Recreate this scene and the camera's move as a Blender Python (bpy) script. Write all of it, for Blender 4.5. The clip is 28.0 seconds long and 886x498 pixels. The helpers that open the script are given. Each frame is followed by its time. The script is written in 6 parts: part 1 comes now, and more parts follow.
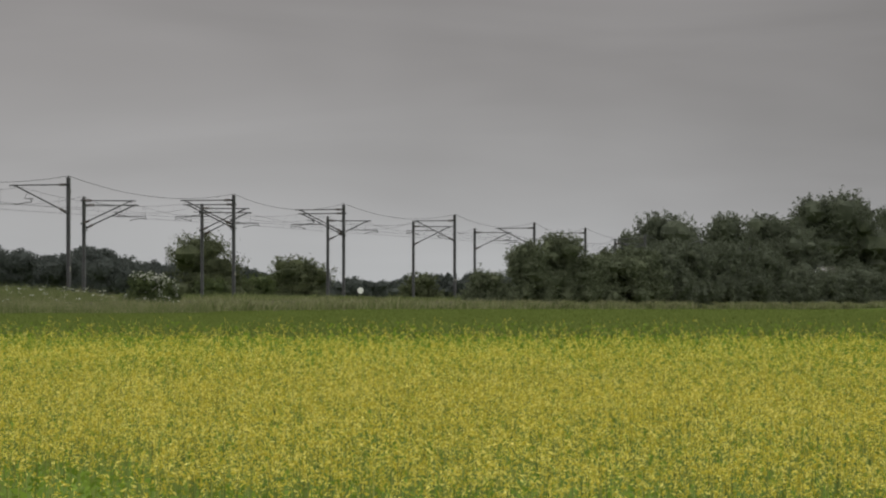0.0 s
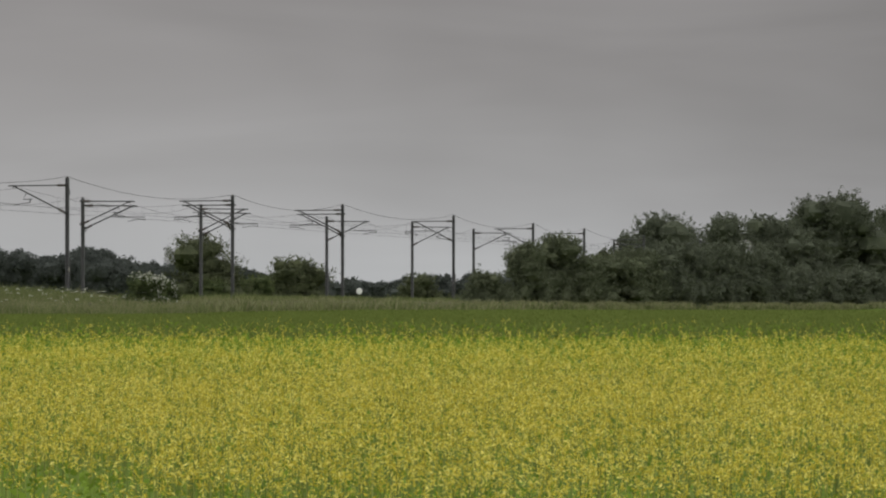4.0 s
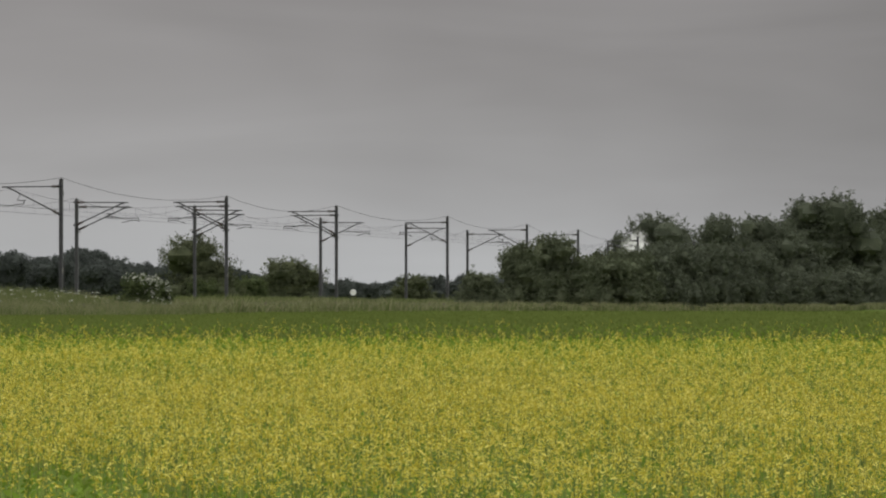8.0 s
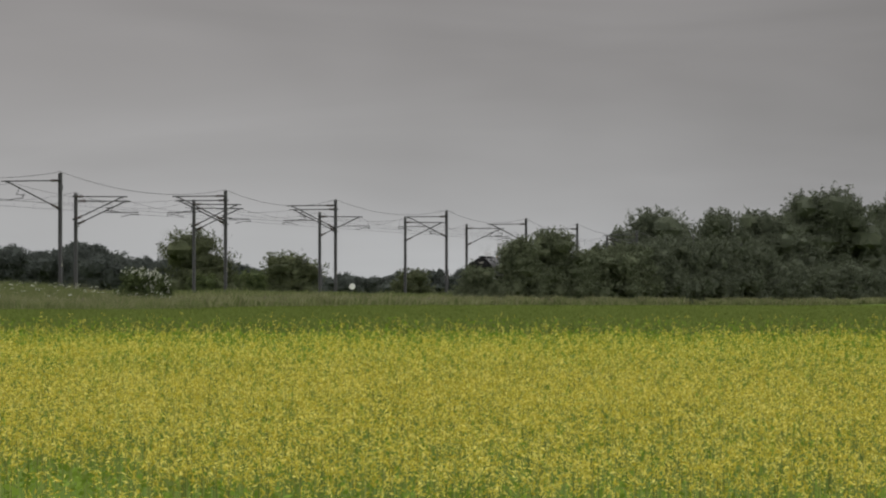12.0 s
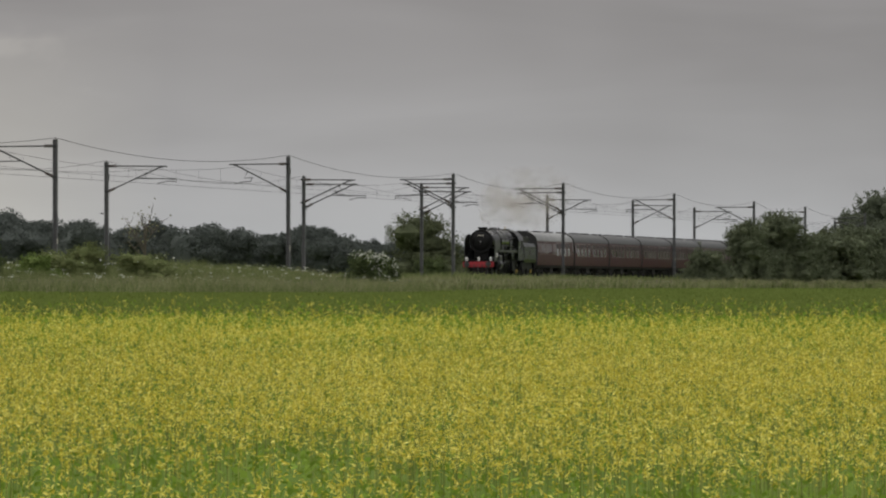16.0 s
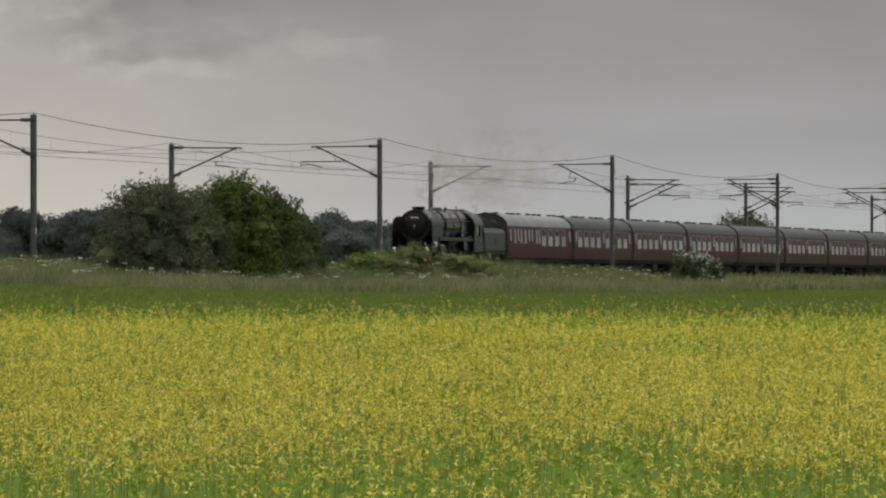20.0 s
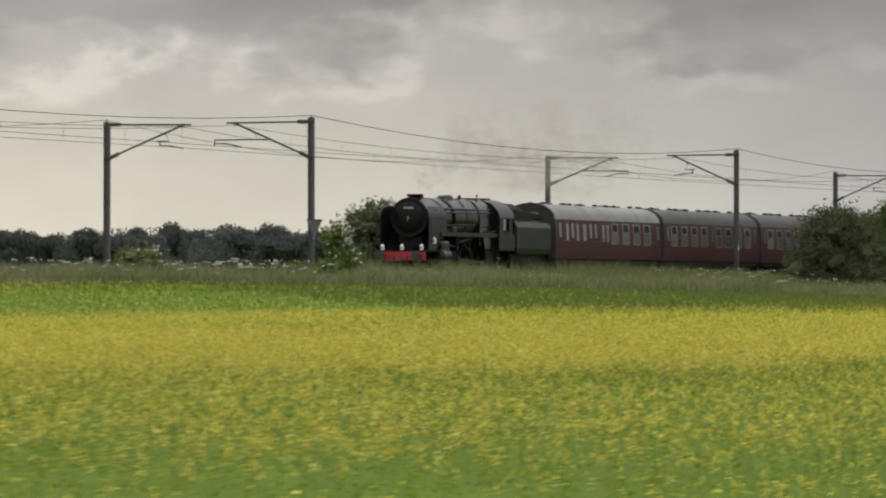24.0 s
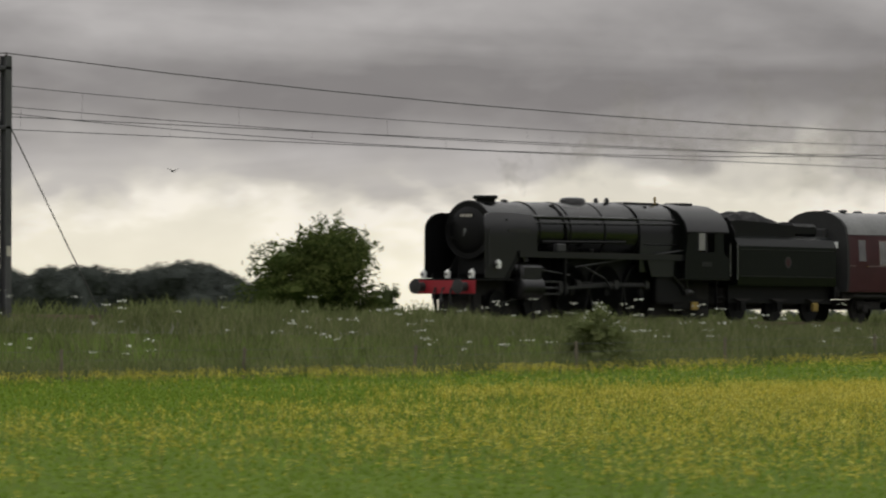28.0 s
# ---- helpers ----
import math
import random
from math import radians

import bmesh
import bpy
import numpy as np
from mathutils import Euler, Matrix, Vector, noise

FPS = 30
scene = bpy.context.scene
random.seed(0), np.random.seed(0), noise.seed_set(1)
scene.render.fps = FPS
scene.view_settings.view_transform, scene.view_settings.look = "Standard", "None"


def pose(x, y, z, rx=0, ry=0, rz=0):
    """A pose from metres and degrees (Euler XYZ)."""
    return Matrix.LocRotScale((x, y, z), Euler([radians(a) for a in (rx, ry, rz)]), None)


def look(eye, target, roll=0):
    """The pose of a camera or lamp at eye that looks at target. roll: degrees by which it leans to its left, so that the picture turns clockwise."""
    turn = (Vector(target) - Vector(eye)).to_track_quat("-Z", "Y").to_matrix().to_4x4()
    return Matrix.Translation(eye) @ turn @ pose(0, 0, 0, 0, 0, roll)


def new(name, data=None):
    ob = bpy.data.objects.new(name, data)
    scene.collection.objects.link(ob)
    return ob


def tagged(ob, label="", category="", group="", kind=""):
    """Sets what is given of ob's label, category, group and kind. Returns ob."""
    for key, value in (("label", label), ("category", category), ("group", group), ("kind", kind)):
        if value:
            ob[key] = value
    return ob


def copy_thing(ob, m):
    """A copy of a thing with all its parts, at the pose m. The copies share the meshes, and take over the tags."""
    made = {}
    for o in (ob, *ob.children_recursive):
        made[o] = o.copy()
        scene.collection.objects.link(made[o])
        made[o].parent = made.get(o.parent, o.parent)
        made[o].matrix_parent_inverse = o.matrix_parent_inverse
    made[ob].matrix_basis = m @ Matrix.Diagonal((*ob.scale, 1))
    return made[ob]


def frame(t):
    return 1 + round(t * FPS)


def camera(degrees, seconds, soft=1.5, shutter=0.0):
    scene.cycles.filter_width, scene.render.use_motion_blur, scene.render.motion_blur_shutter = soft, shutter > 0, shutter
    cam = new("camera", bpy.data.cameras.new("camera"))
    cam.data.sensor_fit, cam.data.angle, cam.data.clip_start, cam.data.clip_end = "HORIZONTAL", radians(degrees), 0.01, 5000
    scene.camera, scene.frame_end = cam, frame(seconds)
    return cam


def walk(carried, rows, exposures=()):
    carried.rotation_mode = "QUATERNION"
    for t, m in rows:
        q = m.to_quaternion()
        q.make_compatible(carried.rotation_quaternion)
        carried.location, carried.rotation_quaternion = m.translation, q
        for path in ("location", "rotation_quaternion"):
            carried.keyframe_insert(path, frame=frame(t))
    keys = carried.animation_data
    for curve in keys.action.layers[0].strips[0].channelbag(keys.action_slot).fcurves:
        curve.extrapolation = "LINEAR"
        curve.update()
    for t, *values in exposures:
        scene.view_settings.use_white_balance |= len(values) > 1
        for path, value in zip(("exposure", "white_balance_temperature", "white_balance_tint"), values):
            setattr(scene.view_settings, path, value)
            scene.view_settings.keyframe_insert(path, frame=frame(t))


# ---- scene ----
EYE = 1.45
cam = camera(7.767, 28.0, soft=2.1, shutter=0.18)
# seconds, place along the line, place across it, heading, tilt
PATH = [
    (0.0, 0.00, 0.00, 81.869, 0.191),
    (0.5, 0.00, 0.00, 81.879, 0.211),
    (1.0, 0.00, 0.00, 81.889, 0.206),
    (1.5, 0.00, 0.00, 81.884, 0.176),
    (2.0, 0.00, 0.00, 81.889, 0.176),
    (2.5, 0.00, 0.00, 81.879, 0.166),
    (4.5, 0.00, 0.00, 81.884, 0.206),
    (5.0, 0.00, 0.00, 81.923, 0.181),
    (5.5, 0.00, 0.00, 81.953, 0.166),
    (6.0, 0.00, 0.00, 81.973, 0.163),
    (6.5, 0.00, 0.00, 81.983, 0.146),
    (7.0, 0.00, 0.00, 81.973, 0.176),
    (7.5, 0.00, 0.00, 81.948, 0.191),
    (8.0, 0.00, 0.00, 81.933, 0.206),
    (8.5, 0.00, 0.00, 81.908, 0.230),
    (9.0, 0.00, 0.00, 81.913, 0.230),
    (9.5, 0.00, 0.00, 81.913, 0.191),
    (10.0, 0.00, 0.00, 81.898, 0.166),
    (10.5, 0.00, 0.00, 81.926, 0.166),
    (11.0, 0.00, 0.00, 81.958, 0.146),
    (11.5, 0.00, 0.00, 81.955, 0.161),
    (13.5, 0.00, 0.00, 81.834, 0.062),
    (14.0, 0.00, 0.00, 81.738, 0.037),
    (14.5, 0.00, 0.00, 81.419, 0.022),
    (15.0, 0.00, 0.00, 80.963, 0.007),
    (15.5, 0.00, 0.00, 80.478, 0.002),
    (16.0, 0.00, 0.00, 79.942, 0.007),
    (16.5, 0.00, 0.00, 79.513, 0.047),
    (17.0, 0.00, 0.00, 79.064, 0.032),
    (17.5, 0.00, 0.00, 78.667, 0.047),
    (18.0, 0.00, 0.00, 78.191, 0.067),
    (18.5, 0.00, 0.00, 77.752, 0.047),
    (19.0, 0.00, 0.00, 77.333, 0.047),
    (19.5, 0.00, 0.00, 77.065, 0.047),
    (20.0, 0.00, 0.00, 77.098, 0.007),
    (20.5, 0.00, 0.00, 76.983, -0.008),
    (21.0, 0.00, 0.00, 76.486, -0.020),
    (21.5, 0.00, 0.00, 75.646, -0.028),
    (21.8, 0.00, 0.00, 75.081, -0.028),
    (22.0, 0.02, 0.00, 74.713, -0.025),
    (22.1, 0.01, -0.02, 74.537, -0.023),
    (22.2, -0.13, -0.07, 74.369, -0.020),
    (22.3, -0.61, -0.19, 74.212, -0.017),
    (22.4, -1.70, -0.37, 74.067, -0.012),
    (22.5, -3.62, -0.58, 73.936, -0.007),
    (22.6, -6.34, -0.67, 73.827, -0.003),
    (22.7, -9.65, -0.60, 73.737, 0.001),
    (22.8, -13.26, -0.49, 73.654, 0.005),
    (22.9, -16.99, -0.47, 73.565, 0.011),
    (23.0, -20.72, -0.70, 73.459, 0.021),
    (23.1, -24.43, -1.22, 73.326, 0.037),
    (23.2, -28.11, -1.96, 73.177, 0.057),
    (23.3, -31.77, -2.86, 73.020, 0.079),
    (23.4, -35.42, -3.81, 72.864, 0.098),
    (23.5, -39.07, -4.81, 72.719, 0.113),
    (23.6, -42.71, -5.79, 72.580, 0.120),
    (23.7, -46.36, -6.76, 72.448, 0.121),
    (23.8, -50.02, -7.63, 72.333, 0.121),
    (23.9, -53.71, -8.33, 72.248, 0.122),
    (24.0, -57.42, -8.72, 72.204, 0.128),
    (24.1, -61.18, -8.83, 72.233, 0.141),
    (24.2, -64.96, -8.76, 72.316, 0.158),
    (24.3, -68.76, -8.68, 72.399, 0.178),
    (24.4, -72.54, -8.75, 72.426, 0.201),
    (24.5, -76.28, -9.15, 72.341, 0.227),
    (24.6, -79.95, -9.93, 72.149, 0.258),
    (24.7, -83.54, -11.04, 71.888, 0.292),
    (24.8, -86.95, -12.35, 71.560, 0.327),
    (24.9, -89.95, -13.80, 71.164, 0.360),
    (25.0, -92.29, -15.41, 70.703, 0.387),
    (25.1, -93.82, -17.11, 70.147, 0.409),
    (25.2, -94.70, -18.83, 69.507, 0.430),
    (25.3, -95.20, -20.46, 68.835, 0.445),
    (25.4, -95.52, -21.85, 68.180, 0.455),
    (25.5, -95.75, -22.89, 67.598, 0.457),
    (25.6, -95.92, -23.52, 67.103, 0.449),
    (25.7, -96.04, -23.89, 66.647, 0.432),
    (25.8, -96.10, -24.20, 66.191, 0.410),
    (25.9, -96.09, -24.68, 65.692, 0.389),
    (26.0, -95.96, -25.49, 65.108, 0.373),
    (26.1, -95.70, -26.71, 64.412, 0.362),
    (26.2, -95.31, -28.20, 63.636, 0.350),
    (26.3, -94.81, -29.88, 62.830, 0.340),
    (26.4, -94.18, -31.69, 62.041, 0.333),
    (26.5, -93.35, -33.57, 61.313, 0.329),
    (26.6, -92.29, -35.51, 60.665, 0.327),
    (26.7, -91.04, -37.46, 60.073, 0.326),
    (26.8, -89.71, -39.25, 59.520, 0.328),
    (26.9, -88.36, -40.64, 58.995, 0.338),
    (27.0, -87.08, -41.34, 58.484, 0.359),
    (27.1, -85.89, -41.27, 58.008, 0.397),
    (27.2, -84.75, -40.61, 57.572, 0.451),
    (27.3, -83.60, -39.68, 57.132, 0.509),
    (27.4, -82.32, -38.83, 56.644, 0.563),
    (27.5, -80.81, -38.33, 56.066, 0.603),
    (27.6, -79.01, -38.28, 55.374, 0.624),
    (27.7, -76.98, -38.62, 54.593, 0.635),
    (27.8, -74.80, -39.18, 53.762, 0.639),
    (27.9, -72.56, -39.82, 52.917, 0.642),
    (28.0, -70.31, -40.50, 52.093, 0.647),
]
walk(cam, [(t, pose(x, y, EYE, 90 + p, 0, -w)) for t, x, y, w, p in PATH],
     [(0, 0.05), (22, 0.1), (24, 0.22), (25, 0.22), (26, -0.05), (27, -0.36), (28, -0.35)])


# ---------------------------------------------------------------- light
SUN_EL, SUN_AZ = 42.0, 48.0          # height, and heading counted like the camera's


def sky_world():
    w = bpy.data.worlds.new("sky")
    w.use_nodes = True
    scene.world = w
    nt = w.node_tree
    nd, lk = nt.nodes, nt.links
    nd.clear()
    out = nd.new("ShaderNodeOutputWorld")
    bg = nd.new("ShaderNodeBackground")
    sky = nd.new("ShaderNodeTexSky")
    sky.sky_type, sky.sun_disc = "NISHITA", False
    sky.sun_elevation, sky.sun_rotation = radians(SUN_EL), radians(SUN_AZ)
    tc = nd.new("ShaderNodeTexCoord")

    def math_(op, a, b=None, c=None, clamp=False):
        n = nd.new("ShaderNodeMath")
        n.operation, n.use_clamp = op, clamp
        for i, v in enumerate((a, b, c)):
            if v is None:
                continue
            if isinstance(v, (int, float)):
                n.inputs[i].default_value = v
            else:
                lk.new(v, n.inputs[i])
        return n.outputs[0]

    def ramp(v, stops):
        n = nd.new("ShaderNodeValToRGB")
        lk.new(v, n.inputs[0])
        e = n.color_ramp.elements
        while len(e) < len(stops):
            e.new(0.5)
        for el, (p, c) in zip(e, stops):
            el.position, el.color = p, (*c, 1) if isinstance(c, tuple) else (c, c, c, 1)
        return n.outputs[0]

    def mix(fac, a, b):
        n = nd.new("ShaderNodeMix")
        n.data_type = "RGBA"
        lk.new(fac, n.inputs[0])
        for i, v in ((6, a), (7, b)):
            if isinstance(v, tuple):
                n.inputs[i].default_value = (*v, 1)
            else:
                lk.new(v, n.inputs[i])
        return n.outputs[2]

    sep = nd.new("ShaderNodeSeparateXYZ")
    lk.new(tc.outputs["Generated"], sep.inputs[0])
    x, y, z = sep.outputs
    az = math_("ARCTAN2", x, y)                     # heading in radians
    el = math_("ARCSINE", z)
    # clouds lie in flat banks: stretched along the horizon
    com = nd.new("ShaderNodeCombineXYZ")
    lk.new(math_("MULTIPLY", az, 26.0), com.inputs[0])
    lk.new(math_("MULTIPLY", el, 46.0), com.inputs[1])

    def fbm(scale, detail, rough, off, distort=0.0):
        mp = nd.new("ShaderNodeMapping")
        mp.inputs[1].default_value = off
        lk.new(com.outputs[0], mp.inputs[0])
        n = nd.new("ShaderNodeTexNoise")
        n.inputs["Scale"].default_value, n.inputs["Detail"].default_value = scale, detail
        n.inputs["Roughness"].default_value, n.inputs["Distortion"].default_value = rough, distort
        lk.new(mp.outputs[0], n.inputs["Vector"])
        return n.outputs[0]

    wide = fbm(0.45, 3, 0.5, (8.1, 2.4, 0.0), 0.3)
    big = fbm(1.0, 6, 0.5, (3.1, 0.4, 0.0), 0.15)
    small = fbm(2.6, 6, 0.55, (0.7, 5.2, 2.0), 0.12)
    # how broken the cloud is: closed to the right of heading 75, broken to the left of it
    broken = ramp(math_("MULTIPLY_ADD", az, -3.4, 4.72), [(0.12, 0.0), (0.30, 0.35), (0.75, 1.0)])
    # height of the ragged, billowing cloud base
    vo = nd.new("ShaderNodeTexVoronoi")
    vo.feature = "SMOOTH_F1"
    vo.inputs["Scale"].default_value, vo.inputs["Detail"].default_value, vo.inputs["Smoothness"].default_value = 2.1, 2.0, 0.35
    vm = nd.new("ShaderNodeVectorMath")
    vm.operation = "MULTIPLY_ADD"
    nz = nd.new("ShaderNodeTexNoise")
    nz.inputs["Scale"].default_value, nz.inputs["Detail"].default_value = 3.0, 3
    lk.new(com.outputs[0], nz.inputs["Vector"])
    lk.new(nz.outputs["Color"], vm.inputs[0])
    vm.inputs[1].default_value = (0.35, 0.35, 0.0)
    lk.new(com.outputs[0], vm.inputs[2])
    lk.new(vm.outputs[0], vo.inputs["Vector"])
    lift = math_("MULTIPLY_ADD", math_("SUBTRACT", wide, 0.5), 0.034, el)
    lift = math_("MULTIPLY_ADD", math_("SUBTRACT", big, 0.5), 0.034, lift)
    lift = math_("ADD", math_("MINIMUM", math_("MULTIPLY", math_("SUBTRACT", 1.20, az, None, True), 0.085), 0.0115), lift)
    lift = math_("MULTIPLY_ADD", math_("SUBTRACT", small, 0.5), 0.012, lift)
    lift = math_("MULTIPLY_ADD", math_("SUBTRACT", 0.35, vo.outputs["Distance"]), 0.009, lift)
    bank = ramp(lift, [(0.0235, 0.0), (0.0272, 0.22), (0.0290, 0.62), (0.0335, 0.86), (0.044, 1.0)])
    rim = ramp(lift, [(0.0200, 0.0), (0.0255, 0.8), (0.0272, 1.0), (0.0290, 0.0)])
    clear = mix(ramp(el, [(0.0, 0.0), (0.012, 0.35), (0.032, 1.0)]), (1.0, 0.94, 0.75), (0.69, 0.66, 0.61))
    clear = mix(math_("MULTIPLY", rim, ramp(small, [(0.46, 0.0), (0.60, 0.9)])), clear, (1.12, 1.06, 0.94))
    veil = nd.new("ShaderNodeMix")
    veil.data_type, veil.blend_type = "RGBA", "MULTIPLY"
    veil.inputs[0].default_value = 1.0
    lk.new(clear, veil.inputs[6])
    lk.new(math_("MULTIPLY_ADD", math_("SUBTRACT", small, 0.5), 0.24, math_("MULTIPLY_ADD", math_("SUBTRACT", big, 0.5), 0.28, 1.03)), veil.inputs[7])
    clear = veil.outputs[2]
    # broad, flat-lying masses inside the bank
    flat = nd.new("ShaderNodeCombineXYZ")
    lk.new(math_("MULTIPLY", az, 11.0), flat.inputs[0])
    lk.new(math_("MULTIPLY", el, 62.0), flat.inputs[1])
    mass = nd.new("ShaderNodeTexNoise")
    mass.inputs["Scale"].default_value, mass.inputs["Detail"].default_value, mass.inputs["Roughness"].default_value = 1.1, 4.0, 0.45
    mass.inputs["Distortion"].default_value = 0.4
    lk.new(flat.outputs[0], mass.inputs["Vector"])
    tone = math_("MULTIPLY_ADD", math_("SUBTRACT", small, 0.5), 0.25, mass.outputs[0])
    dark = mix(ramp(tone, [(0.36, 0.0), (0.66, 1.0)]), (0.215, 0.204, 0.212), (0.47, 0.45, 0.45))
    left = mix(bank, clear, dark)
    # closed cloud: light at the horizon, darker above
    base = mix(ramp(el, [(0.0, 0.0), (0.012, 0.40), (0.030, 0.80), (0.05, 1.0)]), (0.420, 0.432, 0.446), (0.226, 0.215, 0.221))
    soft_ = math_("MULTIPLY_ADD", math_("SUBTRACT", wide, 0.5), 0.75, 1.0)
    soft_ = math_("MULTIPLY_ADD", math_("SUBTRACT", mass.outputs[0], 0.5), 0.85, soft_)
    n = nd.new("ShaderNodeMix")
    n.data_type, n.blend_type = "RGBA", "MULTIPLY"
    n.inputs[0].default_value = 0.6
    lk.new(base, n.inputs[6])
    lk.new(soft_, n.inputs[7])
    right = n.outputs[2]
    cloud = mix(broken, right, left)
    # the whole cover brightens towards the sun's side
    glow = nd.new("ShaderNodeMix")
    glow.data_type, glow.blend_type = "RGBA", "MULTIPLY"
    glow.inputs[0].default_value = 1.0
    lk.new(cloud, glow.inputs[6])
    lk.new(ramp(math_("MULTIPLY_ADD", az, -1.4, 2.25), [(0.149, 0.80), (0.246, 0.90), (0.344, 0.95), (0.442, 0.80), (0.515, 0.69), (0.588, 0.65), (0.667, 0.69), (0.735, 0.85), (0.82, 0.98), (0.906, 1.08), (1.0, 1.14)]), glow.inputs[7])
    cloud = glow.outputs[2]
    # overhead the cover is closed and brighter, as thin cloud is
    up = mix(ramp(el, [(0.07, 0.0), (0.7, 1.0)]), cloud, (1.30, 1.29, 1.26))
    # a trace of clear-sky colour comes through
    scale = nd.new("ShaderNodeMix")
    scale.data_type, scale.blend_type = "RGBA", "ADD"
    scale.inputs[0].default_value = 0.004
    lk.new(up, scale.inputs[6])
    lk.new(sky.outputs[0], scale.inputs[7])
    lk.new(scale.outputs[2], bg.inputs[0])
    bg.inputs[1].default_value = 1.0
    lk.new(bg.outputs[0], out.inputs[0])


sky_world()
sun = new("sun", bpy.data.lights.new("sun", "SUN"))
sun.data.energy, sun.data.angle, sun.data.color = 1.0, radians(20), (1.0, 0.96, 0.90)
_a, _e = radians(SUN_AZ), radians(SUN_EL)
sun.matrix_world = look((0, 0, 60), (-math.sin(_a) * math.cos(_e), -math.cos(_a) * math.cos(_e), 60 - math.sin(_e)))


# ---------------------------------------------------------------- materials
def material(name, color, rough=0.7, metal=0.0, vary=0.25, scale=3.0, fine=40.0, bump=0.2, tint=None, island=0.0, obj=0.0, dist=0.01, coat=0.0):
    """Base colour varied at two scales, with a fine relief."""
    m = bpy.data.materials.new(name)
    m.use_nodes = True
    nt = m.node_tree
    nd, lk = nt.nodes, nt.links
    b = nd["Principled BSDF"]
    b.inputs["Roughness"].default_value, b.inputs["Metallic"].default_value = rough, metal
    b.inputs["Coat Weight"].default_value = coat
    tc = nd.new("ShaderNodeTexCoord")
    n1, n2 = nd.new("ShaderNodeTexNoise"), nd.new("ShaderNodeTexNoise")
    for n, s, d in ((n1, scale, 4), (n2, fine, 3)):
        n.inputs["Scale"].default_value, n.inputs["Detail"].default_value = s, d
        lk.new(tc.outputs["Object"], n.inputs["Vector"])
    avg = nd.new("ShaderNodeMath")
    avg.operation = "MULTIPLY_ADD"
    lk.new(n1.outputs[0], avg.inputs[0])
    avg.inputs[1].default_value = 0.65
    half = nd.new("ShaderNodeMath")
    half.operation = "MULTIPLY"
    half.inputs[1].default_value = 0.35
    lk.new(n2.outputs[0], half.inputs[0])
    lk.new(half.outputs[0], avg.inputs[2])
    fac = avg.outputs[0]
    for amount, node, socket in ((island, "ShaderNodeNewGeometry", "Random Per Island"), (obj, "ShaderNodeObjectInfo", "Random")):
        if amount:
            g = nd.new(node)
            k = nd.new("ShaderNodeMath")
            k.operation = "MULTIPLY_ADD"
            lk.new(g.outputs[socket], k.inputs[0])
            k.inputs[1].default_value = amount
            lk.new(fac, k.inputs[2])
            s = nd.new("ShaderNodeMath")
            s.operation = "SUBTRACT"
            lk.new(k.outputs[0], s.inputs[0])
            s.inputs[1].default_value = amount / 2
            fac = s.outputs[0]
    r = nd.new("ShaderNodeValToRGB")
    lk.new(fac, r.inputs[0])
    c2 = tint or tuple(min(1, c * (1 + vary)) for c in color)
    c1 = tuple(c * (1 - vary) for c in color)
    e = r.color_ramp.elements
    e[0].position, e[0].color = 0.28, (*c1, 1)
    e[1].position, e[1].color = 0.72, (*c2, 1)
    mid = e.new(0.5)
    mid.color = (*color, 1)
    lk.new(r.outputs[0], b.inputs["Base Color"])
    if bump:
        bp = nd.new("ShaderNodeBump")
        bp.inputs["Strength"].default_value, bp.inputs["Distance"].default_value = bump, dist
        lk.new(n2.outputs[0], bp.inputs["Height"])
        lk.new(bp.outputs[0], b.inputs["Normal"])
    return m


def leafy(name, color, tint, rough=0.75, vary=0.4, island=0.55):
    """Leaves: each clump its own tone, some light through them."""
    m = material(name, color, rough, vary=vary, scale=0.6, fine=7.0, bump=0.0, tint=tint, island=island)
    b = m.node_tree.nodes["Principled BSDF"]
    b.inputs["Specular IOR Level"].default_value = 0.02
    b.inputs["Subsurface Weight"].default_value = 0.0
    tr = m.node_tree.nodes.new("ShaderNodeBsdfTranslucent")
    mx = m.node_tree.nodes.new("ShaderNodeMixShader")
    mx.inputs[0].default_value = 0.22
    rampn = b.inputs["Base Color"].links[0].from_socket
    lk = m.node_tree.links
    lk.new(rampn, tr.inputs[0])
    out = m.node_tree.nodes["Material Output"]
    lk.new(b.outputs[0], mx.inputs[1])
    lk.new(tr.outputs[0], mx.inputs[2])
    lk.new(mx.outputs[0], out.inputs[0])
    return m


MAT = {}
MAT["soil"] = material("field_soil", (0.090, 0.135, 0.022), 0.95, vary=0.2, scale=0.25, fine=9, bump=0.4, dist=0.04)
MAT["soil"].node_tree.nodes["Principled BSDF"].inputs["Specular IOR Level"].default_value = 0.02
MAT["crop"] = leafy("crop_green", (0.170, 0.252, 0.034), (0.204, 0.296, 0.044), vary=0.13, island=0.2)
MAT["crop_plain"] = leafy("plain_green_crop", (0.142, 0.178, 0.046), (0.172, 0.212, 0.058), vary=0.15, island=0.2)
MAT["stem"] = leafy("crop_stem", (0.20, 0.24, 0.065), (0.28, 0.31, 0.09))
MAT["petal"] = leafy("yellow_petals", (0.60, 0.500, 0.066), (0.81, 0.71, 0.19), vary=0.24)
MAT["grass"] = leafy("rough_grass", (0.142, 0.166, 0.068), (0.212, 0.228, 0.104), vary=0.3, island=0.35)
MAT["hay"] = leafy("seeding_grass", (0.215, 0.214, 0.118), (0.31, 0.302, 0.18), vary=0.25, island=0.4)
MAT["white_flower"] = leafy("cow_parsley_white", (0.55, 0.56, 0.49), (0.74, 0.74, 0.68), vary=0.15)
